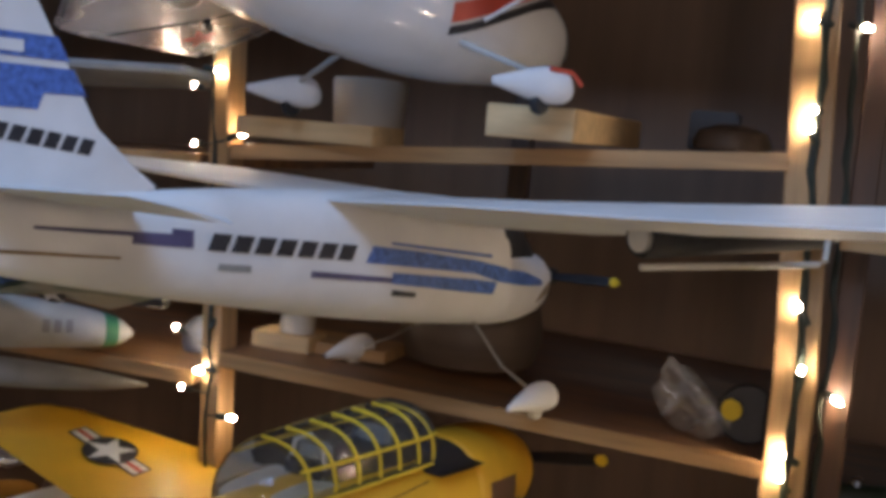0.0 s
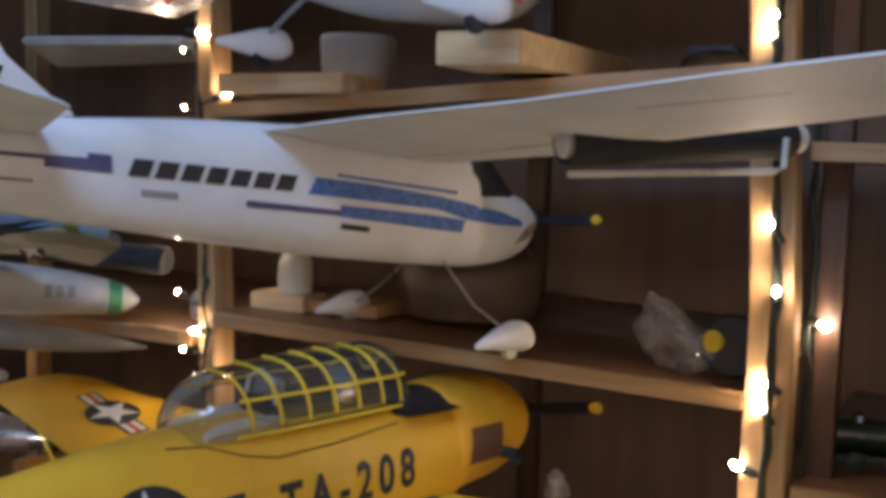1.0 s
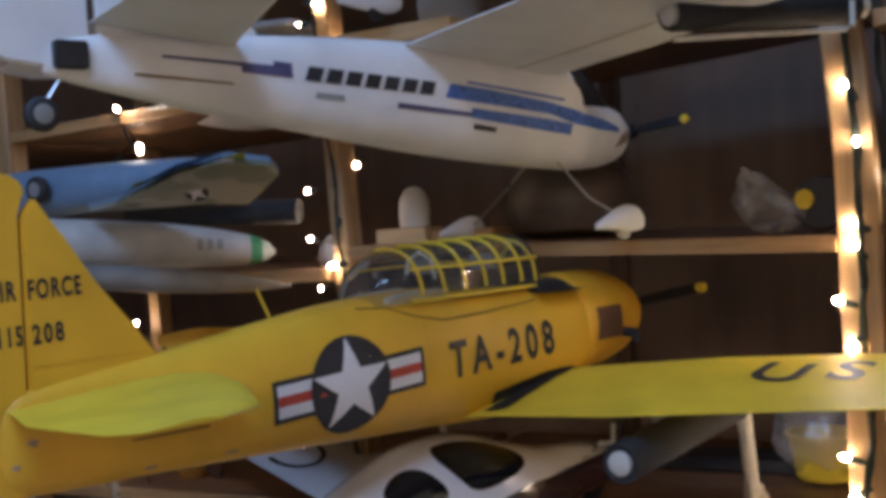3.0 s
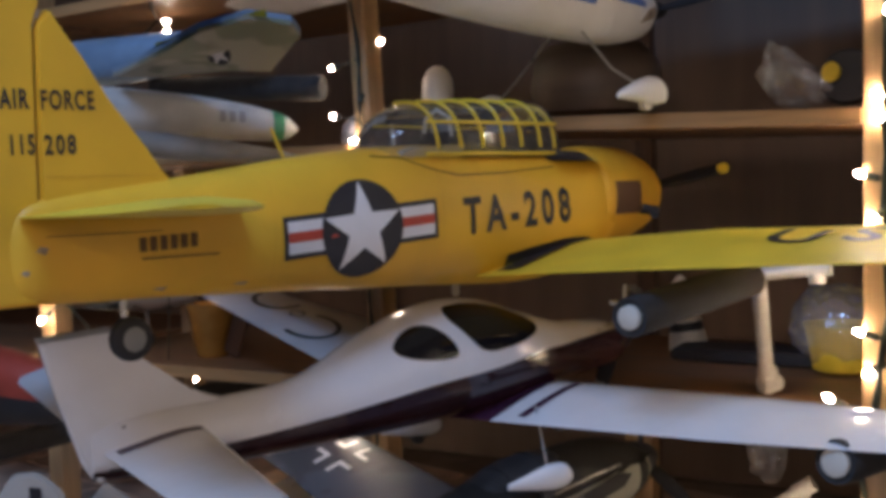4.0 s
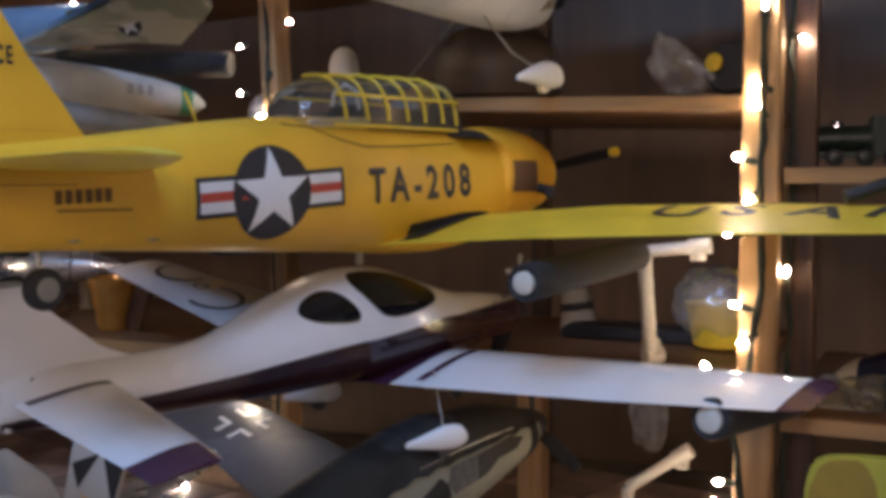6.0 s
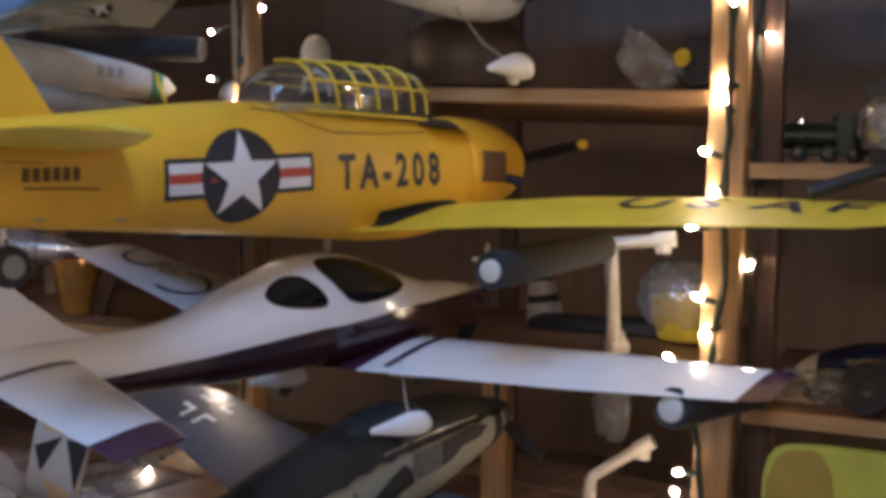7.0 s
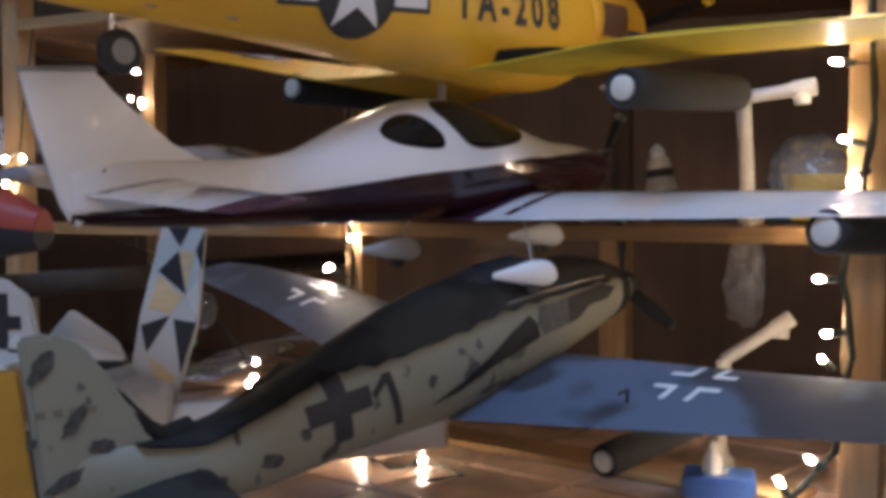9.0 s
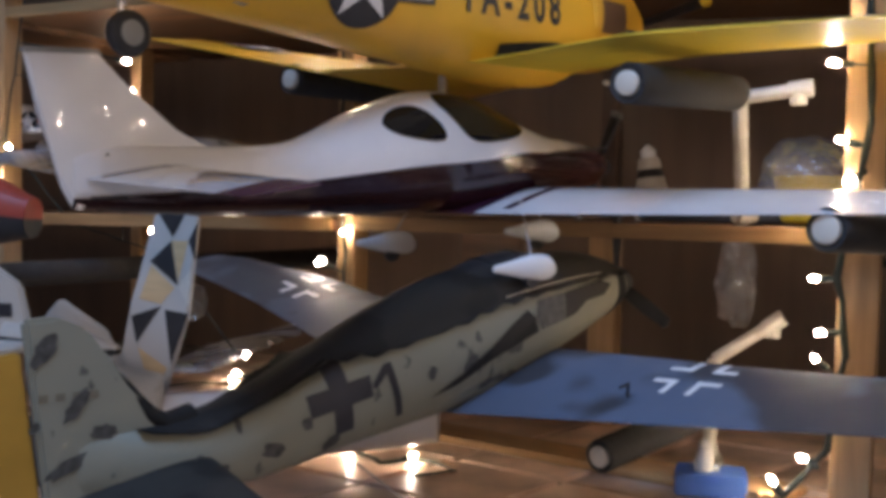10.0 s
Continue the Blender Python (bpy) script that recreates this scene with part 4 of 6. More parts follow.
# ---- the mottled fighter ----
def mottled_fighter():
    t = thing("model_airplane", "mottled grey fighter model with black crosses and a yellow rudder", "model airplane", pose(-0.333, 0, 0.30, 0, 0, 70), "model airplanes")
    h = Hull([(-0.79, -0.13, -0.19, 0.008), (-0.7, -0.128, -0.203, 0.025), (-0.6, -0.104, -0.2, 0.038), (-0.5, -0.06, -0.184, 0.047), (-0.4, -0.018, -0.17, 0.053), (-0.3, 0.008, -0.155, 0.056), (-0.2, 0.02, -0.125, 0.058), (-0.1, 0.026, -0.085, 0.057),
              (-0.03, 0.012, -0.055, 0.048), (-0.005, -0.005, -0.035, 0.03)], 2.2)
    part("lower_body", h.mesh(), MOTTLE, t, "grey body with dark mottling, darkened to carry shade")
    def line(x):
        """The wavy lower edge of the dark spine, as a share of the section's half height."""
        top, bot, _ = h.at(x)
        z = float(np.interp(x, [-0.74, -0.703, -0.665, -0.633, -0.6, -0.565, -0.528, -0.5, -0.468, -0.43, -0.39, -0.34, -0.297, -0.253, -0.2, -0.1, 0.0],
                            [-0.13, -0.138, -0.139, -0.126, -0.114, -0.098, -0.08, -0.079, -0.078, -0.07, -0.061, -0.05, -0.036, -0.029, -0.02, -0.006, 0.0]))
        return max(-1.2, min(1.0, (z + (0.003 if x > -0.55 else 0.001) * math.sin(x * 150) - (top + bot) / 2) / max(0.001, (top - bot) / 2)))
    part("upper_body", h.mesh(-0.735, u0=line, grow=0.0012), DARK_TOP, t, "dark camouflaged spine")
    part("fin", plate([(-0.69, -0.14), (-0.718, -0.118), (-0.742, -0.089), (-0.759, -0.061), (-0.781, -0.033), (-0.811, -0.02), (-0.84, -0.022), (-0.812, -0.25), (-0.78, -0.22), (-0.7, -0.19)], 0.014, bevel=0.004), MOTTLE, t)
    rng = random.Random(5)
    def blot(cx, cz, a, b, tilt):
        """An uneven daub of paint."""
        c, s = math.cos(radians(tilt)), math.sin(radians(tilt))
        out = []
        for k in range(18):
            q = 2 * math.pi * k / 18
            rr = rng.uniform(0.75, 1.15)
            out.append((cx + rr * (a * math.cos(q) * c - b * math.sin(q) * s), cz + rr * (a * math.cos(q) * s + b * math.sin(q) * c)))
        return rounded(out, 1)
    for cx, cz, a, b, tilt in ((-0.822, -0.05, 0.018, 0.009, 50), (-0.793, -0.102, 0.019, 0.007, 50), (-0.832, -0.118, 0.007, 0.004, 40), (-0.766, -0.129, 0.014, 0.008, 0), (-0.801, -0.156, 0.022, 0.007, 25)):
        part("mottle_spot", moved_y(flat([blot(cx, cz, a, b, tilt)], 0), -0.0084), SPOT, t)
    for cx, cz, a, b, tilt in ((-0.598, -0.164, 0.014, 0.009, 0), (-0.56, -0.142, 0.007, 0.007, 0), (-0.678, -0.165, 0.005, 0.006, 0), (-0.657, -0.18, 0.012, 0.007, 20), (-0.525, -0.166, 0.012, 0.007, 30), (-0.394, -0.104, 0.007, 0.008, 0), (-0.335, -0.098, 0.016, 0.006, 35), (-0.636, -0.135, 0.004, 0.009, 0), (-0.3, -0.125, 0.012, 0.005, 25)):
        part("mottle_spot", on_side(flat([blot(cx, cz, a, b, tilt)], 1), h, -1, 0.0013), SPOT, t)
    # Rudder's yellow is darkened in the material to stand for shade on the tail.
    part("rudder", plate([(-0.842, -0.05), (-0.814, -0.26), (-0.92, -0.26), (-0.95, -0.16), (-0.92, -0.06)], 0.012, bevel=0.003), mat("shaded_yellow", (0.34, 0.18, 0.018), 0.5, var=0.1), t, "yellow rudder with shade mixed into its colour")
    s = Wing([(-0.22, -0.72, -0.168, -0.8, -0.185, 0.7), (-0.02, -0.66, -0.165, -0.8, -0.19, 0.8), (0.02, -0.66, -0.165, -0.8, -0.19, 0.8), (0.22, -0.72, -0.15, -0.8, -0.165, 0.7)])
    part("tailplane", s.mesh(), DARK_TOP, t)
    c = Hull([(-0.34, -0.01, -0.05, 0.02), (-0.3, 0.01, -0.04, 0.033), (-0.24, 0.026, -0.03, 0.036), (-0.19, 0.028, -0.03, 0.034), (-0.15, 0.018, -0.02, 0.025)], 2.3, 24)
    part("fin_fillet", tube([(-0.75, 0, -0.078), (-0.742, 0, -0.089), (-0.718, 0, -0.118), (-0.7, 0, -0.131), (-0.67, 0, -0.126)], [0.004, 0.006, 0.009, 0.012, 0.013], 10), DARK_TOP, t)
    part("canopy", c.mesh(), BLACK, t, "dark bubble canopy")
    for x in (-0.27, -0.215):
        top, bot, w_ = c.at(x)
        part("canopy_frame", tube([(x, (w_ + 0.001) * math.cos(a), (top + bot) / 2 + ((top - bot) / 2 + 0.001) * math.sin(a)) for a in np.linspace(0, math.pi, 12)], 0.0015, 6), DARK_TOP, t)
    w = Wing([(-0.64, -0.19, -0.078, -0.26, -0.095, 0.5), (-0.6, -0.155, -0.08, -0.29, -0.108, 0.9), (-0.3, -0.15, -0.093, -0.315, -0.135, 1.0), (-0.03, -0.145, -0.1, -0.34, -0.158, 1.0), (0.03, -0.145, -0.1, -0.34, -0.158, 1.0), (0.2, -0.15, -0.076, -0.33, -0.11, 0.95), (0.42, -0.158, -0.034, -0.31, -0.06, 0.9), (0.58, -0.21, -0.006, -0.32, -0.024, 0.9), (0.62, -0.24, 0.0, -0.31, -0.012, 0.5)])
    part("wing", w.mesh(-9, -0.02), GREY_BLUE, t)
    part("wing", w.mesh(0.02, 9), GREY_DARK, t, "dark grey wing, darkened against the bulbs beside it")
    for cx, cy in ((-0.215, -0.28), (-0.225, 0.4)):
        for sx in (-1, 1):
            for sy in (-1, 1):
                a, b, k = 0.012, 0.042, 0.008
                poly = [(a, a), (b, a), (b, a + k), (a + k, a + k), (a + k, b), (a, b)]
                part("wing_cross_corner", on_wing(flat([[(cx + sx * p, cy + sy * q) for p, q in poly]], 1), w, 0.0013), DECAL_WHITE, t)
    cross = [(-0.012, 0.04), (0.012, 0.04), (0.012, 0.012), (0.04, 0.012), (0.04, -0.012), (0.012, -0.012), (0.012, -0.04), (-0.012, -0.04), (-0.012, -0.012), (-0.04, -0.012), (-0.04, 0.012), (-0.012, 0.012)]
    part("side_cross", on_side(moved(flat([cross], 2), -0.519, -0.118, 12), h, -1, 0.0014), DECAL_BLACK, t)
    part("side_numeral", on_side(flat([[(-0.464, -0.088), (-0.454, -0.086), (-0.4305, -0.147), (-0.4395, -0.149)], [(-0.464, -0.088), (-0.457, -0.095), (-0.474, -0.115), (-0.479, -0.109)]], 4), h, -1, 0.0014), DECAL_BLACK, t)
    part("exhaust_panel", on_side(flat([[(-0.391, -0.133), (-0.345, -0.108), (-0.3, -0.08), (-0.27, -0.058), (-0.24, -0.04), (-0.226, -0.05), (-0.22, -0.068), (-0.3, -0.097), (-0.35, -0.121)]], 4), h, -1, 0.0014), DARK_TOP, t, "black exhaust wedge")
    part("cowl_panel", on_side(flat([[(-0.222, -0.03), (-0.17, -0.022), (-0.17, -0.056), (-0.214, -0.066), (-0.226, -0.05)]], 2), h, -1, 0.0016), SPOT, t, "dark grey cowl panel")
    part("cowl_panel", on_side(flat([[(-0.17, -0.022), (-0.1, -0.008), (-0.072, -0.014), (-0.09, -0.028), (-0.128, -0.034), (-0.15, -0.05), (-0.17, -0.056)]], 3), h, -1, 0.0017), DARK_TOP, t, "black cowl panel")
    part("canopy_rail", tube([(x, h.side(x, z, -1, 0.001), z) for x, z in ((-0.27, -0.024), (-0.2, -0.012), (-0.14, -0.004), (-0.09, 0.0))], 0.0012, 6), STEEL, t)
    part("cowl_band", h.mesh(-0.05, -0.03, grow=0.0015), DARK_TOP, t)
    for k in range(4):
        part("serial_bar", moved_y(flat([rect(-0.828 + k * 0.016, -0.096, -0.819 + k * 0.016, -0.089)], 0), -0.0078), FAINT, t)
    part("aerial_wire", tube([(-0.5, -0.05, -0.19), (-0.43, -0.07, -0.25)], 0.001, 5), STEEL, t)
    part("wing_servo_arm", tube([(-0.27, -0.23, -0.12), (-0.275, -0.235, -0.105), (-0.29, -0.235, -0.108)], 0.0018, 6), BLACK, t)
    part("spinner", lathe([(0.028, 0), (0.025, 0.018), (0.014, 0.04), (0.002, 0.05)], 20, m=Matrix.Translation((-0.006, 0, -0.02)) @ Matrix.Rotation(radians(90), 4, "Y")), BLACK, t)
    propeller(t, 0.012, -0.02, (120, 240, 0), 0.1, BLACK, 0.02)
    leg = part("tail_leg", tube([(-0.74, 0, -0.2), (-0.75, 0, -0.25)], 0.004), STEEL, t)
    wheel(leg, -0.755, 0, -0.272, 0.024, 0.015, STONE_GREY)
    return t


mottled_fighter()


# ---- supports: plastic pipe arms with black foam ----
def foam_arm(p0, p1, r=0.027, cap=0.016, label="white plastic pipe arm sleeved in black foam", tail=0.015):
    p0, p1 = Vector(p0), Vector(p1)
    t = thing("support_arm", label, "support arm", Matrix.Translation(p0), "support arms")
    d = (p1 - p0)
    m = d.to_track_quat("Z", "Y").to_matrix().to_4x4()
    n = d.length
    part("foam_sleeve", lathe([(cap + 0.001, 0.004), (r * 0.93, 0.0), (r, 0.005), (r, n - 0.005), (r * 0.9, n), (cap + 0.001, n - 0.002)], 28, m=m), FOAM_PIPE, t, "matt black foam sleeve")
    part("pipe", lathe([(cap * 0.75, -0.004), (cap, -0.002), (cap, n + tail), (cap * 0.8, n + tail + 0.001)], 24, m=m), PVC, t, "white plastic pipe")
    return t


foam_arm((-0.226, -0.30, 0.523), (-0.168, 0.0, 0.54), 0.0235, 0.014)
foam_arm((-0.735, -0.207, 0.558), (-0.66, 0.1, 0.56), 0.021, 0.013)
wing_arm = foam_arm((-0.155, -0.25, 1.022), (0.012, -0.034, 1.036), 0.021, 0.0145, "white plastic pipe arm in black foam under the wing")
part("pipe_return", tube([(0.004, 0.004, -0.029), (0.165, 0.16, -0.02), (0.172, 0.167, -0.016), (0.173, 0.169, 0.014)], 0.0035, 12), PVC, wing_arm, "thin white rod under the foam sleeve")
foam_arm((-0.02, -0.233, 0.364), (0.05, -0.02, 0.356), 0.025, 0.016)
foam_arm((-0.277, -0.215, 0.083), (-0.2, 0.0, 0.11), 0.021, 0.013)
foam_arm((-1.36, -0.34, 0.258), (-1.3, 0.895, 0.262), 0.022, 0.012)
foam_arm((-1.17, -0.05, 0.855), (-0.865, 0.02, 0.84), 0.021, 0.006, tail=-0.006)


def pipe_stand(base, top, label, arm=None):
    t = thing("pipe_stand", label, "pipe stand", Matrix.Translation(base), "pipe stands")
    h = Vector(top) - Vector(base)
    part("upright", tube([(0, 0, 0.001), h], 0.0105, 20), PVC, t)
    part("socket", lathe([(0.0135, 0.001), (0.0145, 0.004), (0.0145, 0.036), (0.013, 0.038)], 24), PVC, t)
    part("base_tee", tube([(-0.006, -0.014, 0.0135), (0.014, 0.008, 0.0135)], 0.0125, 20), PVC, t)
    if arm:
        a = Vector(arm) - Vector(base)
        part("cross_arm", tube([h, a], 0.009, 20), PVC, t)
        part("arm_tee", tube([a - (a - h).normalized() * 0.025, a + (a - h).normalized() * 0.006], 0.012, 20), PVC, t)
        part("tee_branch", tube([a - (a - h).normalized() * 0.012, a - (a - h).normalized() * 0.012 - Vector((0, 0, 0.02))], 0.011, 20), PVC, t)
    return t


pipe_stand((-0.176, 0.12, 0.3655), (-0.172, 0.06, 0.54), "white plastic pipe stand holding a foam arm", (-0.082, 0.06, 0.55))
pipe_stand((-0.222, 0.14, 0.001), (-0.215, 0.14, 0.165), "white plastic pipe stand behind the fighter's wing", (-0.125, 0.15, 0.228))


# ---- fairy lights ----
R = [(-0.028, -0.008, 1.269), (-0.014, -0.008, 1.168), (-0.018, -0.008, 1.149), (-0.005, -0.008, 0.944), (0.006, -0.016, 0.873), (-0.007, -0.006, 0.770), (-0.006, -0.008, 0.744), (-0.028, -0.003, 0.674), (-0.014, -0.006, 0.618), (-0.030, -0.008, 0.475), (-0.020, -0.008, 0.425), (-0.059, -0.010, 0.298), (-0.050, -0.004, 0.228), (-0.059, 0.021, 0.191), (-0.068, -0.010, 0.064), (-0.104, -0.020, 0.033), (-0.040, -0.020, 0.572), (-0.066, -0.020, 0.391)]
R2 = [(0.049, 0.042, 0.833), (0.031, 0.040, 1.268), (0.030, 0.040, 0.519), (0.011, 0.030, 0.319)]
L = [(-0.861, 0.043, 0.873), (-0.775, 0.006, 0.827), (-0.858, 0.038, 0.793), (-0.767, 0.044, 0.908), (-0.788, -0.005, 1.164), (-0.845, 0.028, 1.144), (-0.754, 0.012, 1.082), (-0.834, 0.020, 1.063), (-0.786, -0.010, 0.749), (-0.831, 0.020, 0.712), (-0.736, 0.000, 0.687), (-0.765, -0.010, 0.343), (-0.803, -0.010, 0.296), (-0.828, 0.020, 0.291)]
G = [(-1.341, 0.495, 0.012), (-1.294, 0.414, 0.012), (-1.357, 0.659, 0.012), (-0.621, -0.041, 0.012), (-0.735, -0.03, 0.012)]
LL = [(-1.200, 0.050, 0.334), (-1.559, 0.350, 0.630), (-1.476, -0.020, 0.485), (-1.522, -0.020, 0.438), (-1.215, 0.000, 0.632), (-1.202, 0.000, 0.575), (-1.212, -0.020, 1.042), (-1.165, -0.020, 0.972), (-1.278, 0.100, 0.980), (-1.488, -0.050, 0.482), (-1.423, 0.200, 0.781), (-0.883, -0.100, 0.152)]


def bulb_mesh():
    return to_mesh("bulb", lathe([(0.0016, -0.006), (0.0031, -0.003), (0.0037, 0.0), (0.0032, 0.004), (0.0014, 0.007)], 14), BULB)


def socket_mesh():
    return to_mesh("bulb_socket", lathe([(0.003, -0.024), (0.0045, -0.021), (0.0052, -0.008), (0.004, -0.006)], 10), WIRE_GREEN)


BULB_ME, SOCKET_ME = bulb_mesh(), socket_mesh()


def light_string(label, bulbs, wire_points, r=0.0028, double=True, size=1.0):
    t = thing("fairy_light_string", label, "fairy lights", None, "fairy light strings")
    rng = random.Random(len(bulbs) + int(1000 * abs(bulbs[0][2])))
    pts = []
    for a, b in zip(wire_points, wire_points[1:]):
        n = max(3, int((Vector(b) - Vector(a)).length / 0.03))
        for k in range(n):
            f = k / n
            p = Vector(a).lerp(Vector(b), f)
            pts.append(p + Vector((rng.uniform(-1, 1), 0, rng.uniform(-1, 1))) * 0.0025)
    pts.append(Vector(wire_points[-1]))
    part("wire", tube(pts, r, 8), WIRE_GREEN, t)
    if double:
        twist = [p + 0.0042 * Vector((math.cos(k * 1.3), math.sin(k * 1.3), 0)) for k, p in enumerate(pts)]
        part("wire", tube(twist, r * 0.8, 7), WIRE_GREEN, t)
    for b in bulbs:
        near = min(pts, key=lambda p: (p - Vector(b)).length)
        d = Vector(b) - near
        d = d.normalized() if d.length > 0.004 else Vector((rng.uniform(-1, 1), -0.6, rng.uniform(-1, 1))).normalized()
        m = Matrix.Translation(b) @ d.to_track_quat("Z", "Y").to_matrix().to_4x4() @ Matrix.Scale(size, 4)
        o = new("bulb", BULB_ME)
        o.parent, o.matrix_local = t, m
        s = new("bulb_socket", SOCKET_ME)
        s.parent = o
        if (near - Vector(b)).length > 0.03:
            part("bulb_lead", tube([near, Vector(b) - d * 0.022], 0.0014, 6), WIRE_GREEN, t)
    return t


light_string("lit warm white fairy lights on dark wire down the wide post", R, [(-0.022, -0.006, 1.95), (-0.012, -0.006, 1.3), (-0.008, -0.006, 1.1), (0.004, -0.006, 0.9), (0.002, -0.006, 0.7), (0.004, -0.006, 0.5), (-0.012, -0.008, 0.4), (-0.03, -0.008, 0.3), (-0.02, -0.008, 0.2), (-0.04, -0.01, 0.08), (-0.09, -0.02, 0.012)], 0.0038)
light_string("lit warm white fairy lights hanging beside the wide post", R2, [(-0.005, 0.045, 1.95), (0.02, 0.045, 1.3), (0.034, 0.045, 0.9), (0.034, 0.046, 0.6), (0.034, 0.046, 0.5), (0.03, 0.046, 0.2)], 0.003)
light_string("lit warm white fairy lights down the narrow post", L, [(-0.815, -0.006, 1.95), (-0.8, -0.006, 1.2), (-0.785, -0.006, 1.0), (-0.772, -0.006, 0.75), (-0.768, -0.006, 0.5), (-0.765, -0.006, 0.25)], 0.0017)
light_string("lit fairy lights lying loose on the tile floor", G[:3], [(-1.45, 0.3, 0.004), (-1.3, 0.42, 0.004), (-1.36, 0.6, 0.004)], 0.002)
light_string("lit fairy lights lying loose on the tile floor", G[3:], [(-0.8, 0.02, 0.004), (-0.72, -0.03, 0.004), (-0.66, -0.07, 0.004), (-0.62, -0.02, 0.004), (-0.54, -0.06, 0.004), (-0.58, -0.12, 0.004)], 0.0025)
light_string("lit fairy lights strung along the farther shelves", LL, [(-1.3, 0.05, 1.1), (-1.2, -0.006, 0.98), (-1.45, 0.0, 0.8), (-1.5, -0.006, 0.5), (-1.4, 0.05, 0.35), (-1.2, 0.05, 0.3), (-0.9, -0.08, 0.14)], 0.002, False)


# ---- fairy lights across the room, seen only as glints ----
FAR_E = [(3.185, -2.4 + 0.17 * (k // 4) + 0.03 * math.sin(5 * k), 0.45 + 0.3 * (k % 4 if (k // 4) % 2 == 0 else 3 - k % 4) + 0.05 * math.cos(3 * k)) for k in range(68)]
FAR_S = [(-1.8 + 0.22 * k, -3.985, 1.0 + 0.35 * abs(math.sin(0.37 * k))) for k in range(20)]
light_string("lit warm white fairy lights curtained on a side wall", FAR_E, [(x, y, z + 0.02) for x, y, z in FAR_E], 0.002, False, 1.3)
light_string("lit warm white fairy lights swagged across the far wall", FAR_S, [(x, y, z + 0.02) for x, y, z in FAR_S], 0.003, False, 1.3)


# ---- top shelf ----
def red_white_tourer():
    t = thing("model_airplane", "white high-wing tourer model with red and black swoosh on blocks", "model airplane", pose(-0.47, -0.1, 1.125, 0, 0, 72), "model airplanes")
    h = Hull([(-0.6, 0.2, 0.165, 0.01), (-0.4, 0.2, 0.115, 0.034), (-0.2, 0.21, 0.07, 0.065), (0.0, 0.22, 0.045, 0.082), (0.12, 0.2, 0.045, 0.084), (0.22, 0.17, 0.055, 0.072), (0.28, 0.13, 0.08, 0.04)], 2.4)
    part("fuselage", h.mesh(), WHITE_GLOSS, t)
    part("nose_cap", h.mesh(0.232, u0=-0.5, grow=0.0012), BLACK, t, "black nose cap")
    for a, b, m in ((0.0, 0.01, DECAL_BLACK), (0.014, 0.036, RED_PAINT), (0.04, 0.045, DECAL_BLACK)):
        curve = lambda x: 0.118 + 0.035 * math.sin((x - 0.06) * 10)
        xs = np.linspace(-0.03, 0.25, 12)
        part("swoosh_stripe", on_side(flat([[(p, curve(p) + a), (q, curve(q) + a), (q, curve(q) + b), (p, curve(p) + b)] for p, q in zip(xs, xs[1:])], 1), h, -1, 0.0012), m, t)
    w = Wing([(-0.72, 0.05, 0.25, -0.1, 0.25, 0.9), (0, 0.08, 0.235, -0.14, 0.235, 1.0), (0.72, 0.05, 0.25, -0.1, 0.25, 0.9)])
    part("wing", w.mesh(), WHITE_GLOSS, t)
    for sgn, z in ((1, 0.018), (-1, 0.042)):
        part("gear_leg", tube([(0.0, sgn * 0.06, 0.09), (0.0, sgn * 0.1, 0.078), (-0.005, sgn * 0.18, z + 0.012)], [0.0045, 0.004, 0.0032], 10), GREY_UNDER, t)
        pant(t, -0.005, sgn * 0.19, z, 0.1, 0.042, WHITE_GLOSS, -24, 0.034)
        part("wing_strut", tube([(0.03, sgn * 0.05, 0.1), (0.0, sgn * 0.36, 0.238)], 0.0024, 8), WHITE_GLOSS, t)
    part("pant_stripe", tube([(-0.01, -0.203, 0.06), (0.02, -0.212, 0.058), (0.034, -0.216, 0.046)], 0.0028, 6), RED_PAINT, t)


red_white_tourer()
solo("wood_block", box((-0.105, 0, 0), (0, 0.36, 0.038), 0.0015), BLOCK, "pale sawn pine block under a wheel", "wood block", "wood blocks", m=pose(-0.264, -0.11, 1.1085, 0, 0, -2))
solo("wood_block", box((-0.105, -0.04, 0), (0.105, 0.05, 0.027), 0.0015), BLOCK, "pale sawn pine block under a wheel", "wood block", "wood blocks", m=pose(-0.645, 0.02, 1.081, 0, 0, -4))
solo("container", lathe([(0.046, 0), (0.049, 0.004), (0.055, 0.085), (0.053, 0.092), (0.03, 0.094)], 32), PLASTER, "cream plastic tub behind a wheel", "tub", m=pose(-0.635, 0.16, 1.083))
solo("storage_box", box((-0.035, -0.03, 0), (0.035, 0.03, 0.06), 0.004), BLACK, "small black box at the back of the shelf", "box", m=pose(-0.16, 0.35, 1.113))
solo("cap", lathe([(0.05, 0), (0.052, 0.01), (0.045, 0.025), (0.02, 0.034)], 28), PLY, "brown rounded cap lying on the shelf", "cap", m=pose(-0.12, 0.2, 1.117))


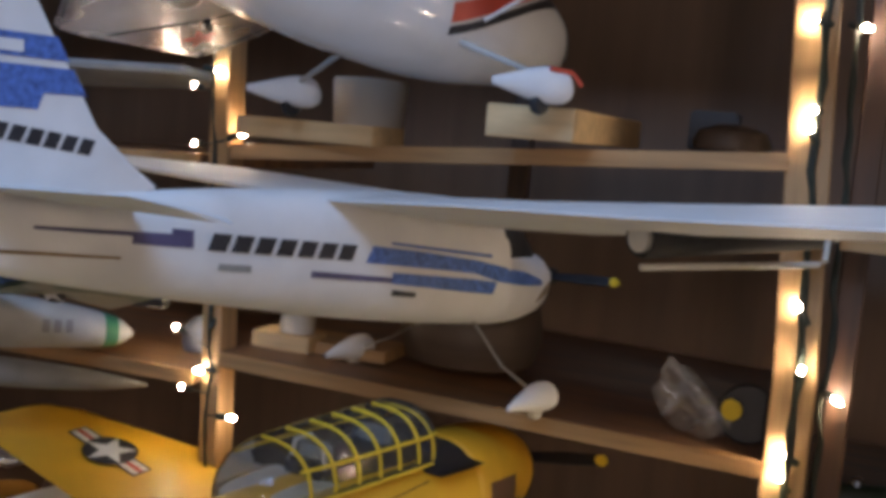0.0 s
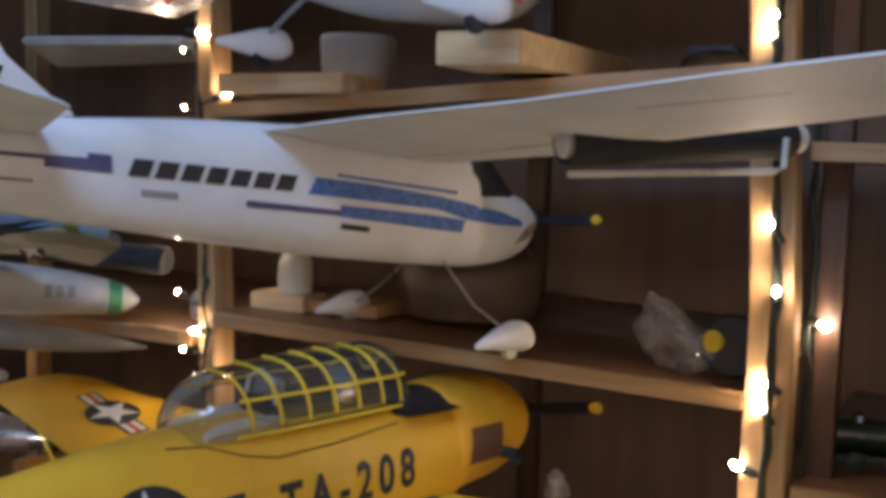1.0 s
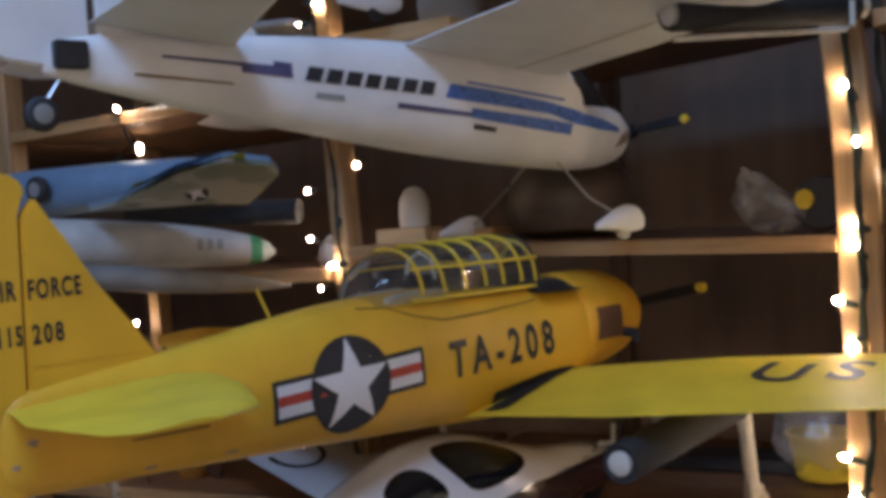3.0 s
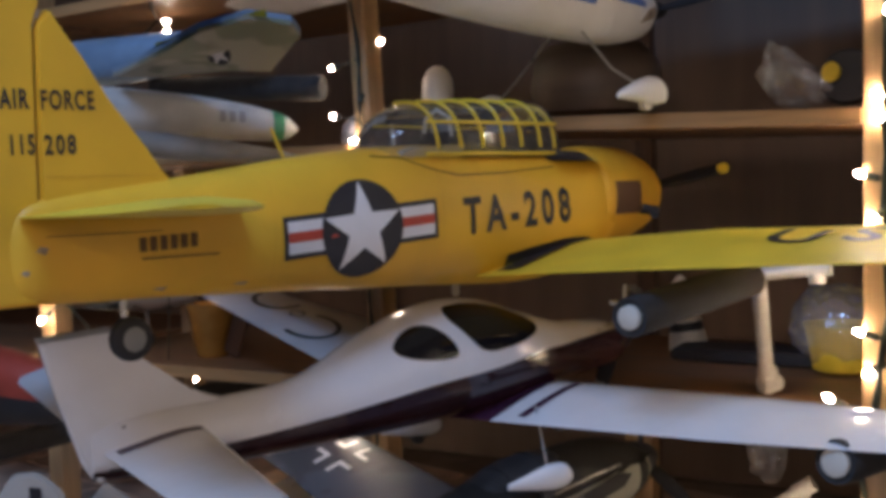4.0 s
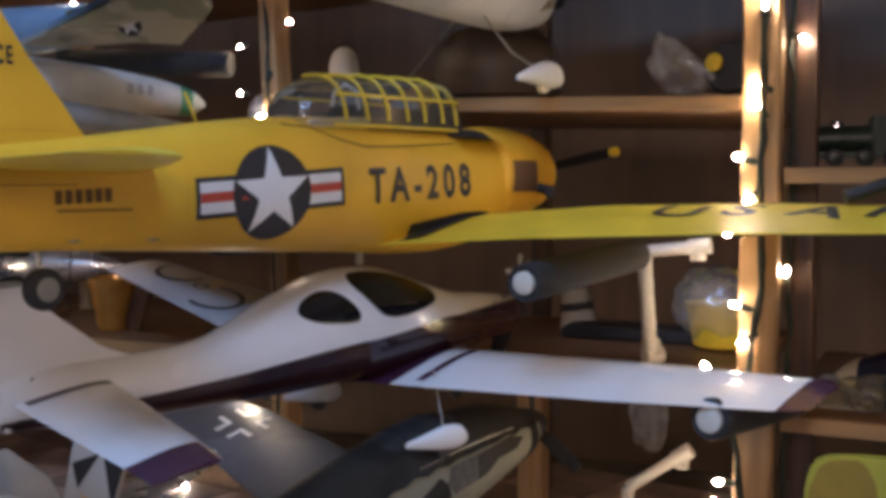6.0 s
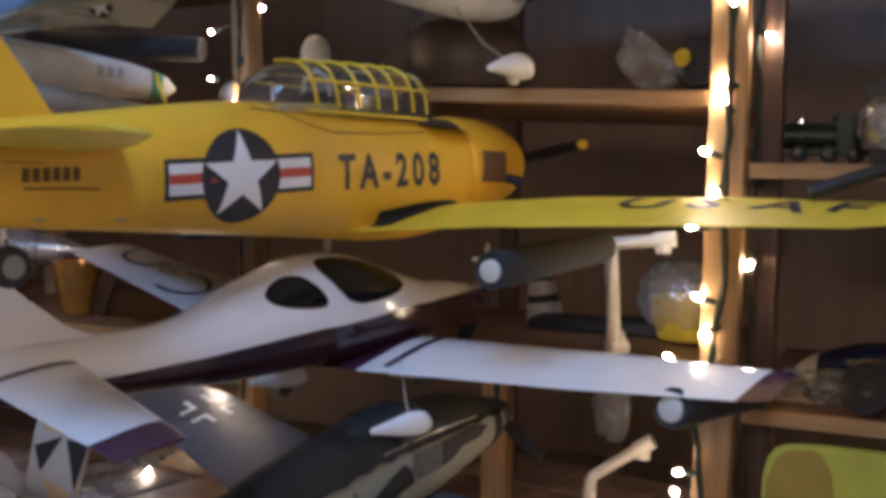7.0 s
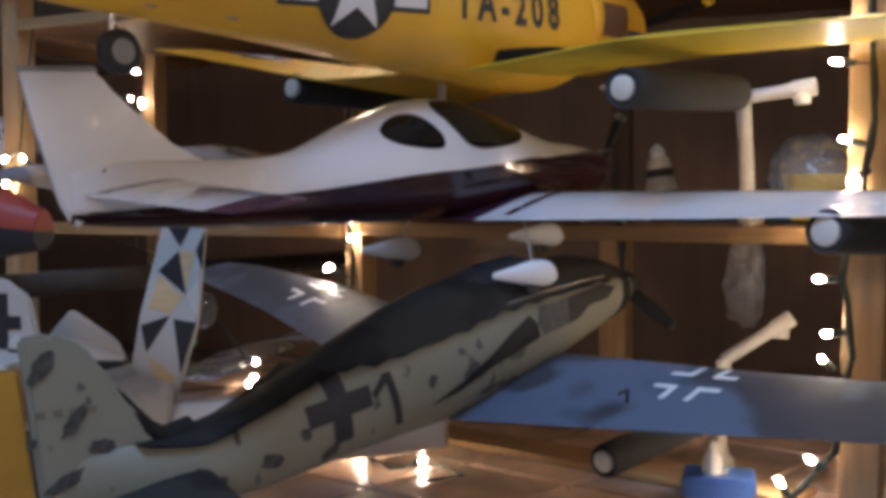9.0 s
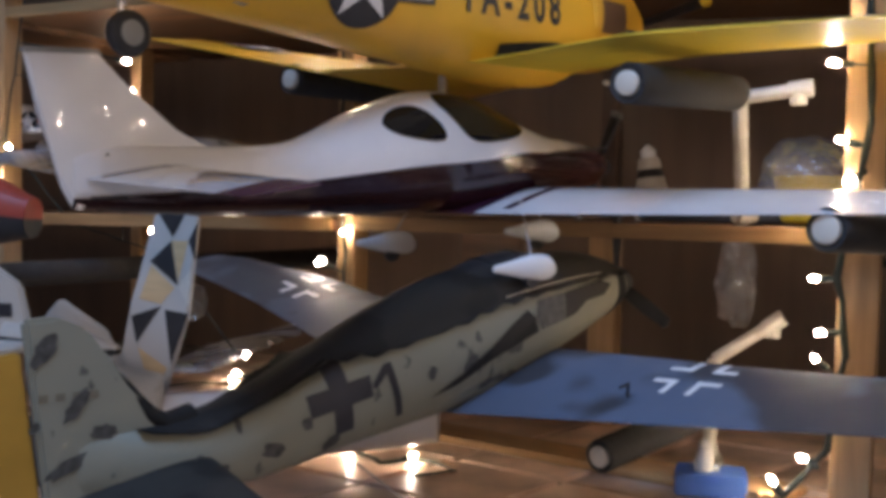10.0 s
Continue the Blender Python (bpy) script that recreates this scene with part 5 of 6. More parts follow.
def silver_fighter():
    t = thing("model_airplane", "silver-grey fighter model with red stars", "model airplane", pose(-1.05, -0.08, 1.25, 0, 0, -12), "model airplanes")
    h = Hull([(-0.4, 0.05, 0.0, 0.01), (-0.25, 0.06, -0.03, 0.035), (0.0, 0.07, -0.045, 0.05), (0.2, 0.06, -0.04, 0.045), (0.3, 0.02, 0.0, 0.015)], 2.2)
    bm = h.mesh()
    bmesh.ops.transform(bm, matrix=pose(-0.1, 0.18, 0.08, 0, 0, 70), verts=bm.verts)
    part("fuselage", bm, SILVER, t)
    tilt = t.matrix_world.inverted() @ pose(-0.761, -0.101, 1.205, -17.9, -18.4, 26.4)
    def laid(bm):
        bmesh.ops.transform(bm, matrix=tilt, verts=bm.verts)
        return bm
    wing = part("wing", laid(plate([(-0.15, -0.115), (-0.126, -0.083), (-0.071, -0.013), (-0.014, 0.064), (0.07, 0.035), (0.164, -0.007), (0.161, -0.115), (0.005, -0.207), (-0.11, -0.195)], 0.012, axis=2, bevel=0.004)), SILVER, t, "silver wing seen from below")
    mark = flat([star(0.0, 0.0, 0.024)], 0)
    bmesh.ops.transform(mark, matrix=pose(0, 0, -0.0068, 90, 0, 0), verts=mark.verts)
    part("wing_star", laid(mark), DECAL_RED, wing)
    part("aileron_line", laid(tube([(-0.1, -0.07, -0.0062), (0.02, -0.05, -0.0062), (0.162, -0.06, -0.0062)], 0.0012, 5)), BLACK, wing)
    part("aileron_line", laid(tube([(-0.012, 0.055, -0.0062), (0.162, -0.016, -0.0062)], 0.001, 5)), BLACK, wing)
    part("aileron_horn", laid(plate([(0.012, -0.055), (0.022, -0.055), (0.02, -0.03), (0.014, -0.03)], 0.01, axis=2, at=-0.01, bevel=0.002)), BLACK, wing)
    back_wing = plate([(-0.2, -0.06), (0.05, -0.05), (0.1, 0.0), (0.06, 0.04), (-0.2, 0.06)], 0.012, axis=2, bevel=0.004)
    bmesh.ops.transform(back_wing, matrix=t.matrix_world.inverted() @ pose(-0.97, 0.12, 1.155, -14, -2, 20), verts=back_wing.verts)
    part("tailplane", back_wing, STONE_GREY, t, "grey tailplane in the shade")
    fin = part("fin", plate([(-0.36, 0.13), (-0.36, -0.06), (-0.1, -0.09), (-0.08, 0.13)], 0.012, at=-0.09, bevel=0.004), STONE_GREY, t, "grey fin with a red star")
    o = part("fin_star_border", flat([star(-0.19, 0.022, 0.042)], 0), DECAL_WHITE, fin)
    o.location.y = -0.0968
    o = part("fin_star", flat([star(-0.187, 0.022, 0.027)], 0), DECAL_RED, fin)
    o.location.y = -0.0976


silver_fighter()


# ---- middle shelf ----
cone = thing("nose_cone", "white plastic nose cone standing on wood offcuts", "nose cone", pose(-0.694, 0.1, 0.801))
part("cone_shell", lathe([(0.025, 0.001), (0.026, 0.02), (0.024, 0.045), (0.017, 0.06), (0.008, 0.066)], 28), PVC, cone)
solo("wood_block", box((-0.052, -0.03, 0), (0.04, 0.03, 0.024), 0.0015), BLOCK, "short pine offcut under a nose cone", "wood block", "wood blocks", m=pose(-0.7, 0.1, 0.7765))
solo("wood_block", box((-0.09, -0.05, 0), (0.06, 0.04, 0.018), 0.0015), PINE_X, "flat brown offcut lying on the shelf", "wood block", "wood blocks", m=pose(-0.61, 0.14, 0.7755))
solo("wooden_bowl", lathe([(0.06, 0), (0.095, 0.012), (0.105, 0.05), (0.098, 0.09), (0.075, 0.118), (0.04, 0.128), (0.01, 0.13)], 36), PLY, "dark brown upturned wooden bowl", "bowl", m=pose(-0.46, 0.2, 0.771))


def crumpled(name, size, seed, material, label, m, cat="plastic bag", lean=0.0, pinch=0.0, cup=False, rough=1.0):
    """A thin bag in folds; lean shears its top sideways, pinch gathers the top, cup keeps it round a tub."""
    bm = bmesh.new()
    bmesh.ops.create_icosphere(bm, subdivisions=4 if rough == 1.0 else 3, radius=1)
    for v in bm.verts:
        p = v.co * 1.6 + Vector((seed, 0, 0))
        fold = 1 - 2 * abs(noise.noise(p * 1.5))
        k = 1 + (0.14 if cup else 0.4) * noise.noise(p) + (0.1 if cup else 0.28 * rough) * fold + (0.05 if cup else 0.12) * (1 - 2 * abs(noise.noise(p * 3.7)))
        up = 0.5 + 0.5 * v.co.z
        thin = 1 - pinch * up
        v.co = Vector((v.co.x * size[0] * thin, v.co.y * size[1] * thin, v.co.z * size[2])) * k
        v.co.x += lean * up
    low = min(v.co.z for v in bm.verts)
    for v in bm.verts:
        v.co.z -= low
    ob = solo(name, bm, material, label, cat, m=m, smooth=False)
    ob.visible_shadow = False
    return ob


crumpled("plastic_bag", (0.046, 0.026, 0.03), 5, BAG, "crumpled clear polythene bag on the shelf", pose(-0.096, 0.05, 0.76), lean=-0.055, pinch=0.8, rough=2.0)
cap = thing("jar_lid", "black ring with a yellow centre leaning on the shelf", "lid", pose(-0.066, 0.045, 0.7615))
part("lid_rim", lathe([(0.004, 0.004), (0.026, -0.006), (0.034, -0.006), (0.037, 0), (0.034, 0.006), (0.004, 0.006)], 32, m=pose(0.016, 0, 0.038, 82, 0, 0)), BLACK, cap)
part("lid_centre", lathe([(0.001, -0.004), (0.012, -0.003), (0.013, 0.003), (0.001, 0.004)], 24, m=pose(-0.002, -0.016, 0.044, 82, 0, -20)), LEMON, cap, "yellow disc")


def blue_jet():
    t = thing("model_airplane", "pale blue navy jet model with lime and blue wing checks", "model airplane", pose(-1.18, -0.09, 0.897, 0, 0, 2), "model airplanes")
    h = Hull([(-0.33, 0.04, -0.03, 0.02), (-0.2, 0.046, -0.04, 0.036), (0.0, 0.045, -0.032, 0.04), (0.14, 0.042, -0.016, 0.036), (0.22, 0.036, -0.004, 0.026), (0.25, 0.02, 0.004, 0.008)], 2.3)
    part("fuselage", h.mesh(), SKY_BLUE, t)
    # drooped wing: blue with checks above, grey with a star below
    back = t.matrix_world.inverted()
    rim = [(-0.954, -0.3, 0.864), (-0.837, -0.3, 0.9), (-0.753, -0.3, 0.91), (-0.706, -0.265, 0.9), (-0.715, -0.235, 0.889), (-0.82, -0.17, 0.8535), (-0.904, -0.17, 0.861), (-1.036, -0.17, 0.861), (-1.08, -0.23, 0.861)]
    def sheet(low, high):
        bm = bmesh.new()
        p = [bm.verts.new(back @ Vector((x, y, z + low))) for x, y, z in rim]
        q = [bm.verts.new(back @ Vector((x, y, z + high))) for x, y, z in rim]
        bm.faces.new(p)
        bm.faces.new(q[::-1])
        for k in range(len(rim)):
            bm.faces.new((p[k], q[k], q[(k + 1) % len(rim)], p[(k + 1) % len(rim)]))
        return bm
    part("wing_underside", sheet(-0.004, 0.002), GREY_JET, t, "grey-green wing underside")
    part("wing_top", sheet(0.0022, 0.009), SKY_BLUE, t, "pale blue wing top")
    along, across = Vector((0.2, 0.0, 0.028)), Vector((-0.035, 0.05, -0.022))
    for k in range(5):
        p = Vector((-0.92, -0.3, 0.8765)) + along * (k * 0.2)
        bm = bmesh.new()
        bm.faces.new([bm.verts.new(back @ (v + Vector((0, -0.001, 0.011)))) for v in (p, p + along * 0.2, p + along * 0.2 + across, p + across)])
        part("check", bm, (LIME, BLUE_STRIPE)[k % 2], t)
    centre, ex = Vector((-0.86, -0.235, 0.878)), Vector((0.99, 0.0, 0.1))
    ez = Vector((-0.1, 0.42, -0.36)).normalized() * -1
    for name, poly, m, off in (("wing_disc", disc(0, 0, 0.022), DECAL_BLACK, 0.0065), ("wing_star", star(0, 0, 0.022), DECAL_WHITE, 0.0072)):
        bm = flat([poly], 0)
        down = ex.cross(ez).normalized()
        down = down if down.z < 0 else -down
        for v in bm.verts:
            v.co = back @ (centre + ex * v.co.x + ez * v.co.z + down * off)
        part(name, bm, m, t)
    part("side_letters", on_side(moved(words("NAVY", 0.03, 0.9), -0.24, -0.022), h, -1, 0.0015), DECAL_BLACK, t)
    leg = part("gear_leg", tube([(-0.1, -0.03, -0.0), (-0.1, -0.05, 0.01)], 0.003), STEEL, t)
    wheel(leg, -0.1, -0.055, 0.008, 0.023, 0.016, STONE_GREY)
    return t


blue_jet()


def grey_jet():
    t = thing("model_airplane", "grey-white jet model with a green nose band", "model airplane", pose(-1.066, -0.135, 0.804, 0, 3, 50), "model airplanes")
    h = Hull([(-0.35, 0.04, -0.02, 0.02), (-0.2, 0.042, -0.04, 0.04), (0.0, 0.034, -0.042, 0.045), (0.12, 0.022, -0.04, 0.04), (0.19, 0.006, -0.036, 0.026), (0.215, -0.012, -0.022, 0.01)], 2.3)
    part("fuselage", h.mesh(), GREY_UNDER, t)
    part("nose_band", h.mesh(0.17, 0.19, grow=0.001), GREEN_BAND, t, "green nose band")
    tank = Hull([(-0.2, 0.004, -0.004, 0.004), (-0.12, 0.016, -0.016, 0.018), (0.02, 0.02, -0.02, 0.022), (0.16, 0.014, -0.014, 0.016), (0.24, 0.002, -0.002, 0.003)], 2.0, 26)
    b = tank.mesh()
    bmesh.ops.transform(b, matrix=pose(-0.02, -0.08, -0.055, 0, 4, -4), verts=b.verts)
    part("drop_tank", b, STONE_GREY, t, "grey drop tank")
    for k in range(3):
        part("serial_bar", on_side(flat([rect(0.08 + k * 0.016, -0.012, 0.09 + k * 0.016, 0.006)], 1), h, -1, 0.001), STONE_GREY, t)
    return t


grey_jet()
solo("dome", lathe([(0.03, 0), (0.034, 0.012), (0.03, 0.035), (0.016, 0.05), (0.004, 0.054)], 28), mat("slate_plastic", (0.1, 0.11, 0.135), 0.4), "slate grey plastic dome beside the narrow post", "dome", m=pose(-0.862, 0.12, 0.746))


# ---- lower shelf ----
lh = thing("lighthouse_model", "small white lighthouse ornament with black bands", "ornament", pose(-0.39, 0.44, 0.368, 0, -7, 0))
prof = lambda z: 0.036 - 0.016 * z / 0.1
for z0, z1, m in ((0, 0.035, PVC), (0.035, 0.05, BLACK), (0.05, 0.075, PVC), (0.075, 0.09, BLACK), (0.09, 0.11, PVC)):
    part("tower_band", lathe([(prof(z0), z0), (prof(z1), z1)], 28), m, lh)
part("lantern", lathe([(0.014, 0.11), (0.014, 0.12), (0.016, 0.122), (0.004, 0.134)], 20), WHITE_GLOSS, lh)
solo("tub", lathe([(0.04, 0), (0.046, 0.004), (0.058, 0.07), (0.06, 0.074), (0.056, 0.074), (0.044, 0.008)], 36), LEMON, "yellow plastic tub half wrapped in a clear bag", "tub", m=pose(-0.108, 0.325, 0.366))
crumpled("plastic_bag", (0.068, 0.066, 0.06), 8, MILKY_BAG, "clear polythene bag wrapped round a yellow tub", pose(-0.116, 0.325, 0.3665), cup=True)
solo("tray", box((-0.14, -0.05, 0), (0.14, 0.05, 0.02), 0.004), BLACK, "low black tray at the back of the shelf", "tray", m=pose(-0.25, 0.38, 0.3665))
crumpled("plastic_bag", (0.03, 0.024, 0.055), 14, BAG, "twisted clear polythene bag hanging in the shade", pose(-0.2, 0.22, 0.205), pinch=0.3)
fig = thing("cat_figurine", "small white ceramic cat figurine on a blue box", "figurine", pose(-0.197, 0.0, 0.0305))
part("figurine_body", lathe([(0.012, 0), (0.014, 0.008), (0.012, 0.022), (0.008, 0.03), (0.0095, 0.036), (0.006, 0.043)], 20), PVC, fig)
part("figurine_tail", tube([(0.008, 0, 0.004), (0.018, 0.002, 0.003), (0.02, 0.004, 0.01)], 0.003), PVC, fig)
solo("box", box((-0.045, -0.03, 0), (0.05, 0.05, 0.029), 0.003), mat("blue_card", (0.07, 0.16, 0.4), 0.5), "blue cardboard box on the floor", "box", m=pose(-0.19, 0.0, 0.001, 0, 0, 12))
solo("board", box((-0.06, -0.008, 0), (0.06, 0.008, 0.1), 0.002), STAIN, "reddish brown board standing at the back", "board", m=pose(-0.7, 0.43, 0.262))
solo("plank", box((-0.35, -0.045, 0), (0.35, 0.045, 0.012), 0.002), PINE_X, "orange-brown plank lying on the tiles", "plank", m=pose(-0.42, 0.1, 0.001, 0, 0, -14))

# ---- shelves beyond the wide post ----
loco = thing("toy_locomotive", "dark green toy steam locomotive on the shelf", "toy train", pose(0.1, 0.12, 0.6615, 0, 0, 12))
part("boiler", tube([(-0.07, 0, 0.038), (0.03, 0, 0.038)], [0.018, 0.02], 20), LOCO, loco)
part("cab", box((0.03, -0.024, 0.012), (0.075, 0.024, 0.07), 0.003), LOCO, loco)
part("footplate", box((-0.085, -0.026, 0.012), (0.08, 0.026, 0.02), 0.001), LOCO, loco)
part("chimney", lathe([(0.006, 0.05), (0.007, 0.07), (0.009, 0.074)], 16, m=pose(-0.055, 0, 0)), LOCO, loco)
part("dome", lathe([(0.009, 0.052), (0.008, 0.062), (0.002, 0.066)], 16, m=pose(-0.015, 0, 0)), CHROME, loco)
for k, x in enumerate((-0.06, -0.02, 0.02, 0.055)):
    wheel(loco, x, -0.026, 0.0125, 0.0125, 0.006, LOCO)
hel = thing("helmet", "silver-grey rounded helmet on a black stand", "helmet", pose(0.2, 0.06, 0.66))
part("helmet_shell", lathe([(0.03, 0.02), (0.038, 0.04), (0.036, 0.07), (0.022, 0.088), (0.004, 0.092)], 32), SILVER, hel)
part("stand", box((-0.02, -0.02, 0.0), (0.02, 0.02, 0.022), 0.002), BLACK, hel)
part("visor", box((-0.03, 0.02, 0.06), (0.02, 0.05, 0.115), 0.004), BLACK, hel)
solo("tube", tube([(0.115, -0.1, 0.622), (0.34, -0.02, 0.7)], 0.009, 20), BLACK, "matt black tube sticking out from the shelf", "tube")
crumpled("plastic_bag", (0.05, 0.035, 0.02), 21, BAG, "clear polythene bag on the lower shelf", pose(0.16, 0.05, 0.327))
solo("paper_sheet", box((-0.07, -0.13, 0), (0.07, 0.13, 0.003), 0.001), PVC, "pale sheet of card lying on the shelf", "card", m=pose(0.11, 0.2, 0.3275, 0, 0, -6))
SPARE = Hull([(0.0, 0.03, 0.028, 0.003), (0.03, 0.052, 0.012, 0.025), (0.1, 0.075, 0.002, 0.045), (0.22, 0.078, 0.001, 0.05), (0.34, 0.06, 0.002, 0.04)], 2.2, 26)
spare = thing("spare_canopy", "dark blue glossy model canopy with a clear tip", "model canopy", pose(0.085, 0.17, 0.331, 0, 0, -8))
part("canopy_shell", SPARE.mesh(), mat("dark_blue_gloss", (0.012, 0.02, 0.06), 0.1, var=0.2, grain=60, bump=0.15), spare)
part("clear_tip", SPARE.mesh(-9, 0.035, grow=0.0012), PVC, spare, "pale tip")
jar = thing("torch", "black-rimmed chrome torch head lying on the shelf", "torch", pose(0.19, 0.02, 0.362))
part("torch_rim", lathe([(0.024, -0.01), (0.034, -0.01), (0.036, 0.0), (0.034, 0.012), (0.024, 0.012)], 32, m=pose(0, 0, 0, 78, 0, -20)), BLACK, jar)
part("reflector", lathe([(0.004, 0.008), (0.02, 0.002), (0.0255, -0.006), (0.0262, -0.002), (0.01, 0.012)], 28, m=pose(0, 0, 0, 78, 0, -20)), CHROME, jar)
part("torch_body", tube([(0.0, 0.012, -0.002), (0.02, 0.1, -0.01)], 0.022, 20), PVC, jar)
yw = thing("spare_wing", "yellow and orange foam wing standing on end", "model wing", pose(0.0, -0.24, 0.002))
OLIVE = mat("olive_yellow_paint", (0.4, 0.34, 0.035), 0.4, var=0.1)
part("wing_panel", plate(rounded([(0.2, 0.0), (0.4, 0.0), (0.4, 0.332), (0.2, 0.338), (0.13, 0.338), (0.09, 0.33), (0.088, 0.24), (0.1, 0.1), (0.13, 0.0)], 2), 0.014, bevel=0.003), OLIVE, yw)
part("wing_stripe", plate(rounded([(0.105, 0.1), (0.14, 0.0), (0.2, 0.0), (0.17, 0.2), (0.165, 0.334), (0.13, 0.334), (0.094, 0.326), (0.092, 0.24)], 2), 0.0152, bevel=0.003), mat("dull_orange_paint", (0.3, 0.18, 0.02), 0.45, var=0.12), yw, "dull orange root band")


# ---- the planes low down at the far end ----
def checker_plane():
    t = thing("model_airplane", "white aerobatic model with black and white checkered fin", "model airplane", pose(-0.975, -0.25, 0.0, 0, 0, 20), "model airplanes")
    a = [(-0.03, 0.1), (0.05, 0.105), (0.085, 0.22), (0.1, 0.365), (0.035, 0.37), (0.0, 0.24)]
    fin = part("fin", plate(a, 0.012, bevel=0.003), PLASTER, t)
    tri = (([(0.028, 0.3), (0.06, 0.33), (0.07, 0.265)], BLACK), ([(0.04, 0.37), (0.08, 0.368), (0.062, 0.335)], BLACK), ([(0.0, 0.22), (0.045, 0.235), (0.008, 0.18)], BLACK), ([(0.07, 0.265), (0.09, 0.29), (0.088, 0.23)], PVC), ([(0.085, 0.33), (0.1, 0.36), (0.095, 0.3)], BLACK), ([(0.06, 0.33), (0.085, 0.33), (0.07, 0.27)], BLOCK), ([(0.03, 0.295), (0.065, 0.262), (0.045, 0.238), (0.012, 0.245)], BLOCK), ([(0.05, 0.23), (0.085, 0.225), (0.06, 0.15)], BLACK), ([(0.01, 0.175), (0.055, 0.145), (0.03, 0.11)], BLOCK))
    for poly, m in tri:
        o = part("check", flat([poly], 0), m, fin)
        o.location.y = -0.0072
    part("tailplane", plate([(-0.14, 0.2), (-0.1, 0.245), (-0.03, 0.2), (0.0, 0.14), (-0.06, 0.13), (-0.12, 0.15)], 0.012, at=-0.02, bevel=0.004), PLASTER, t)
    part("rudder", plate([(-0.06, 0.13), (0.0, 0.15), (0.06, 0.14), (0.055, 0.08), (0.0, 0.05), (-0.06, 0.06)], 0.014, at=-0.035, bevel=0.004), PVC, t)
    h = Hull([(-0.05, 0.1, 0.03, 0.015), (0.1, 0.11, 0.03, 0.04), (0.3, 0.13, 0.03, 0.05), (0.45, 0.1, 0.05, 0.02)], 2.2)
    part("fuselage", h.mesh(), WHITE_GLOSS, t)
    w = Wing([(0.0, 0.115, 0.142, 0.03, 0.138, 0.8), (0.25, 0.14, 0.15, 0.03, 0.146, 0.9), (0.5, 0.17, 0.158, 0.1, 0.154, 0.8), (0.55, 0.15, 0.16, 0.12, 0.158, 0.5)])
    part("wing", w.mesh(), SILVER, t, "silver wing low over the tiles")
    leg = part("tail_leg", tube([(0.02, -0.03, 0.06), (0.02, -0.035, 0.03)], 0.003), STEEL, t)
    wheel(leg, 0.02, -0.04, 0.025, 0.02, 0.012, STONE_GREY)


checker_plane()


def cross_fin_plane():
    t = thing("model_airplane", "white and black model with a black cross on its rounded rudder", "model airplane", pose(-1.03, -0.45, 0.24, 0, 0, 12), "model airplanes")
    fin = part("rudder", plate([(-0.06, -0.05), (-0.07, 0.02), (-0.04, 0.055), (0.0, 0.06), (0.04, 0.035), (0.055, -0.02), (0.045, -0.05)], 0.012, bevel=0.004), PLASTER, t, "rounded white rudder")
    for poly in ([(-0.03, 0.01), (-0.03, -0.008), (0.03, -0.008), (0.03, 0.01)], [(-0.01, -0.034), (0.01, -0.034), (0.01, 0.04), (-0.01, 0.04)]):
        o = part("cross_arm", flat([poly], 0), DECAL_BLACK, fin)
        o.location.y = -0.0072 - 0.0004 * len(fin.children)
    h = Hull([(0.02, -0.014, -0.05, 0.02), (0.07, -0.016, -0.055, 0.024), (0.13, -0.024, -0.06, 0.022), (0.18, -0.038, -0.05, 0.006)], 2.2)
    part("fuselage", h.mesh(u0=0.0), PLASTER, t)
    part("belly", h.mesh(u1=0.03, grow=0.001), BLACK, t)
    s = plate([(0.0, 0.0), (0.1, 0.01), (0.09, -0.12), (0.02, -0.12)], 0.008, axis=2, at=-0.04, bevel=0.002)
    part("tailplane", s, PLASTER, t)


cross_fin_plane()


def navy_plane():
    t = thing("model_airplane", "white navy model with star roundel and orange-red belly", "model airplane", pose(-1.737, 0.23, 0.528, 0, -2, 8) @ Matrix.Scale(1.32, 4), "model airplanes")
    h = Hull([(-0.3, 0.06, -0.03, 0.02), (-0.15, 0.055, -0.03, 0.03), (0.0, 0.05, -0.016, 0.034), (0.14, 0.035, -0.004, 0.02), (0.2, 0.02, 0.006, 0.006)], 2.3)
    part("fuselage", h.mesh(), WHITE_GLOSS, t)
    part("side_letters", on_side(moved(words("NAVY", 0.028, 0.9), -0.06, 0.008), h, -1, 0.0014), DECAL_BLACK, t)
    roundel(t, 0.055, 0.016, 0.017, lambda bm, off: on_side(bm, h, -1, off), True)
    part("tailplane", plate([(0.06, 0.0), (0.2, 0.0), (0.16, -0.14), (0.08, -0.14)], 0.008, axis=2, at=-0.01, bevel=0.002), WHITE_FOAM, t)


navy_plane()


def red_plane():
    t = thing("model_airplane", "red and black model resting low on the shelf", "model airplane", pose(-1.28, -0.3, 0.4, 0, 4, 5), "model airplanes")
    h = Hull([(-0.3, 0.05, -0.09, 0.03), (-0.1, 0.045, -0.09, 0.05), (0.05, 0.03, -0.08, 0.045), (0.15, 0.0, -0.06, 0.02)], 2.2)
    part("upper_body", h.mesh(u0=-0.1), mat("deep_red_paint", (0.34, 0.05, 0.03), 0.4), t, "bright red upper body")
    part("belly", h.mesh(u1=-0.05, grow=0.001), BLACK, t)
    part("side_band", h.mesh(-0.2, -0.12, u0=-0.6, u1=-0.2, grow=0.002), DARK_RED, t)


red_plane()
sp = thing("model_airplane", "polished silver model with black canopy behind the yellow tail", "model airplane", pose(-1.61, 0.1, 0.48, 0, 0, 15), "model airplanes")
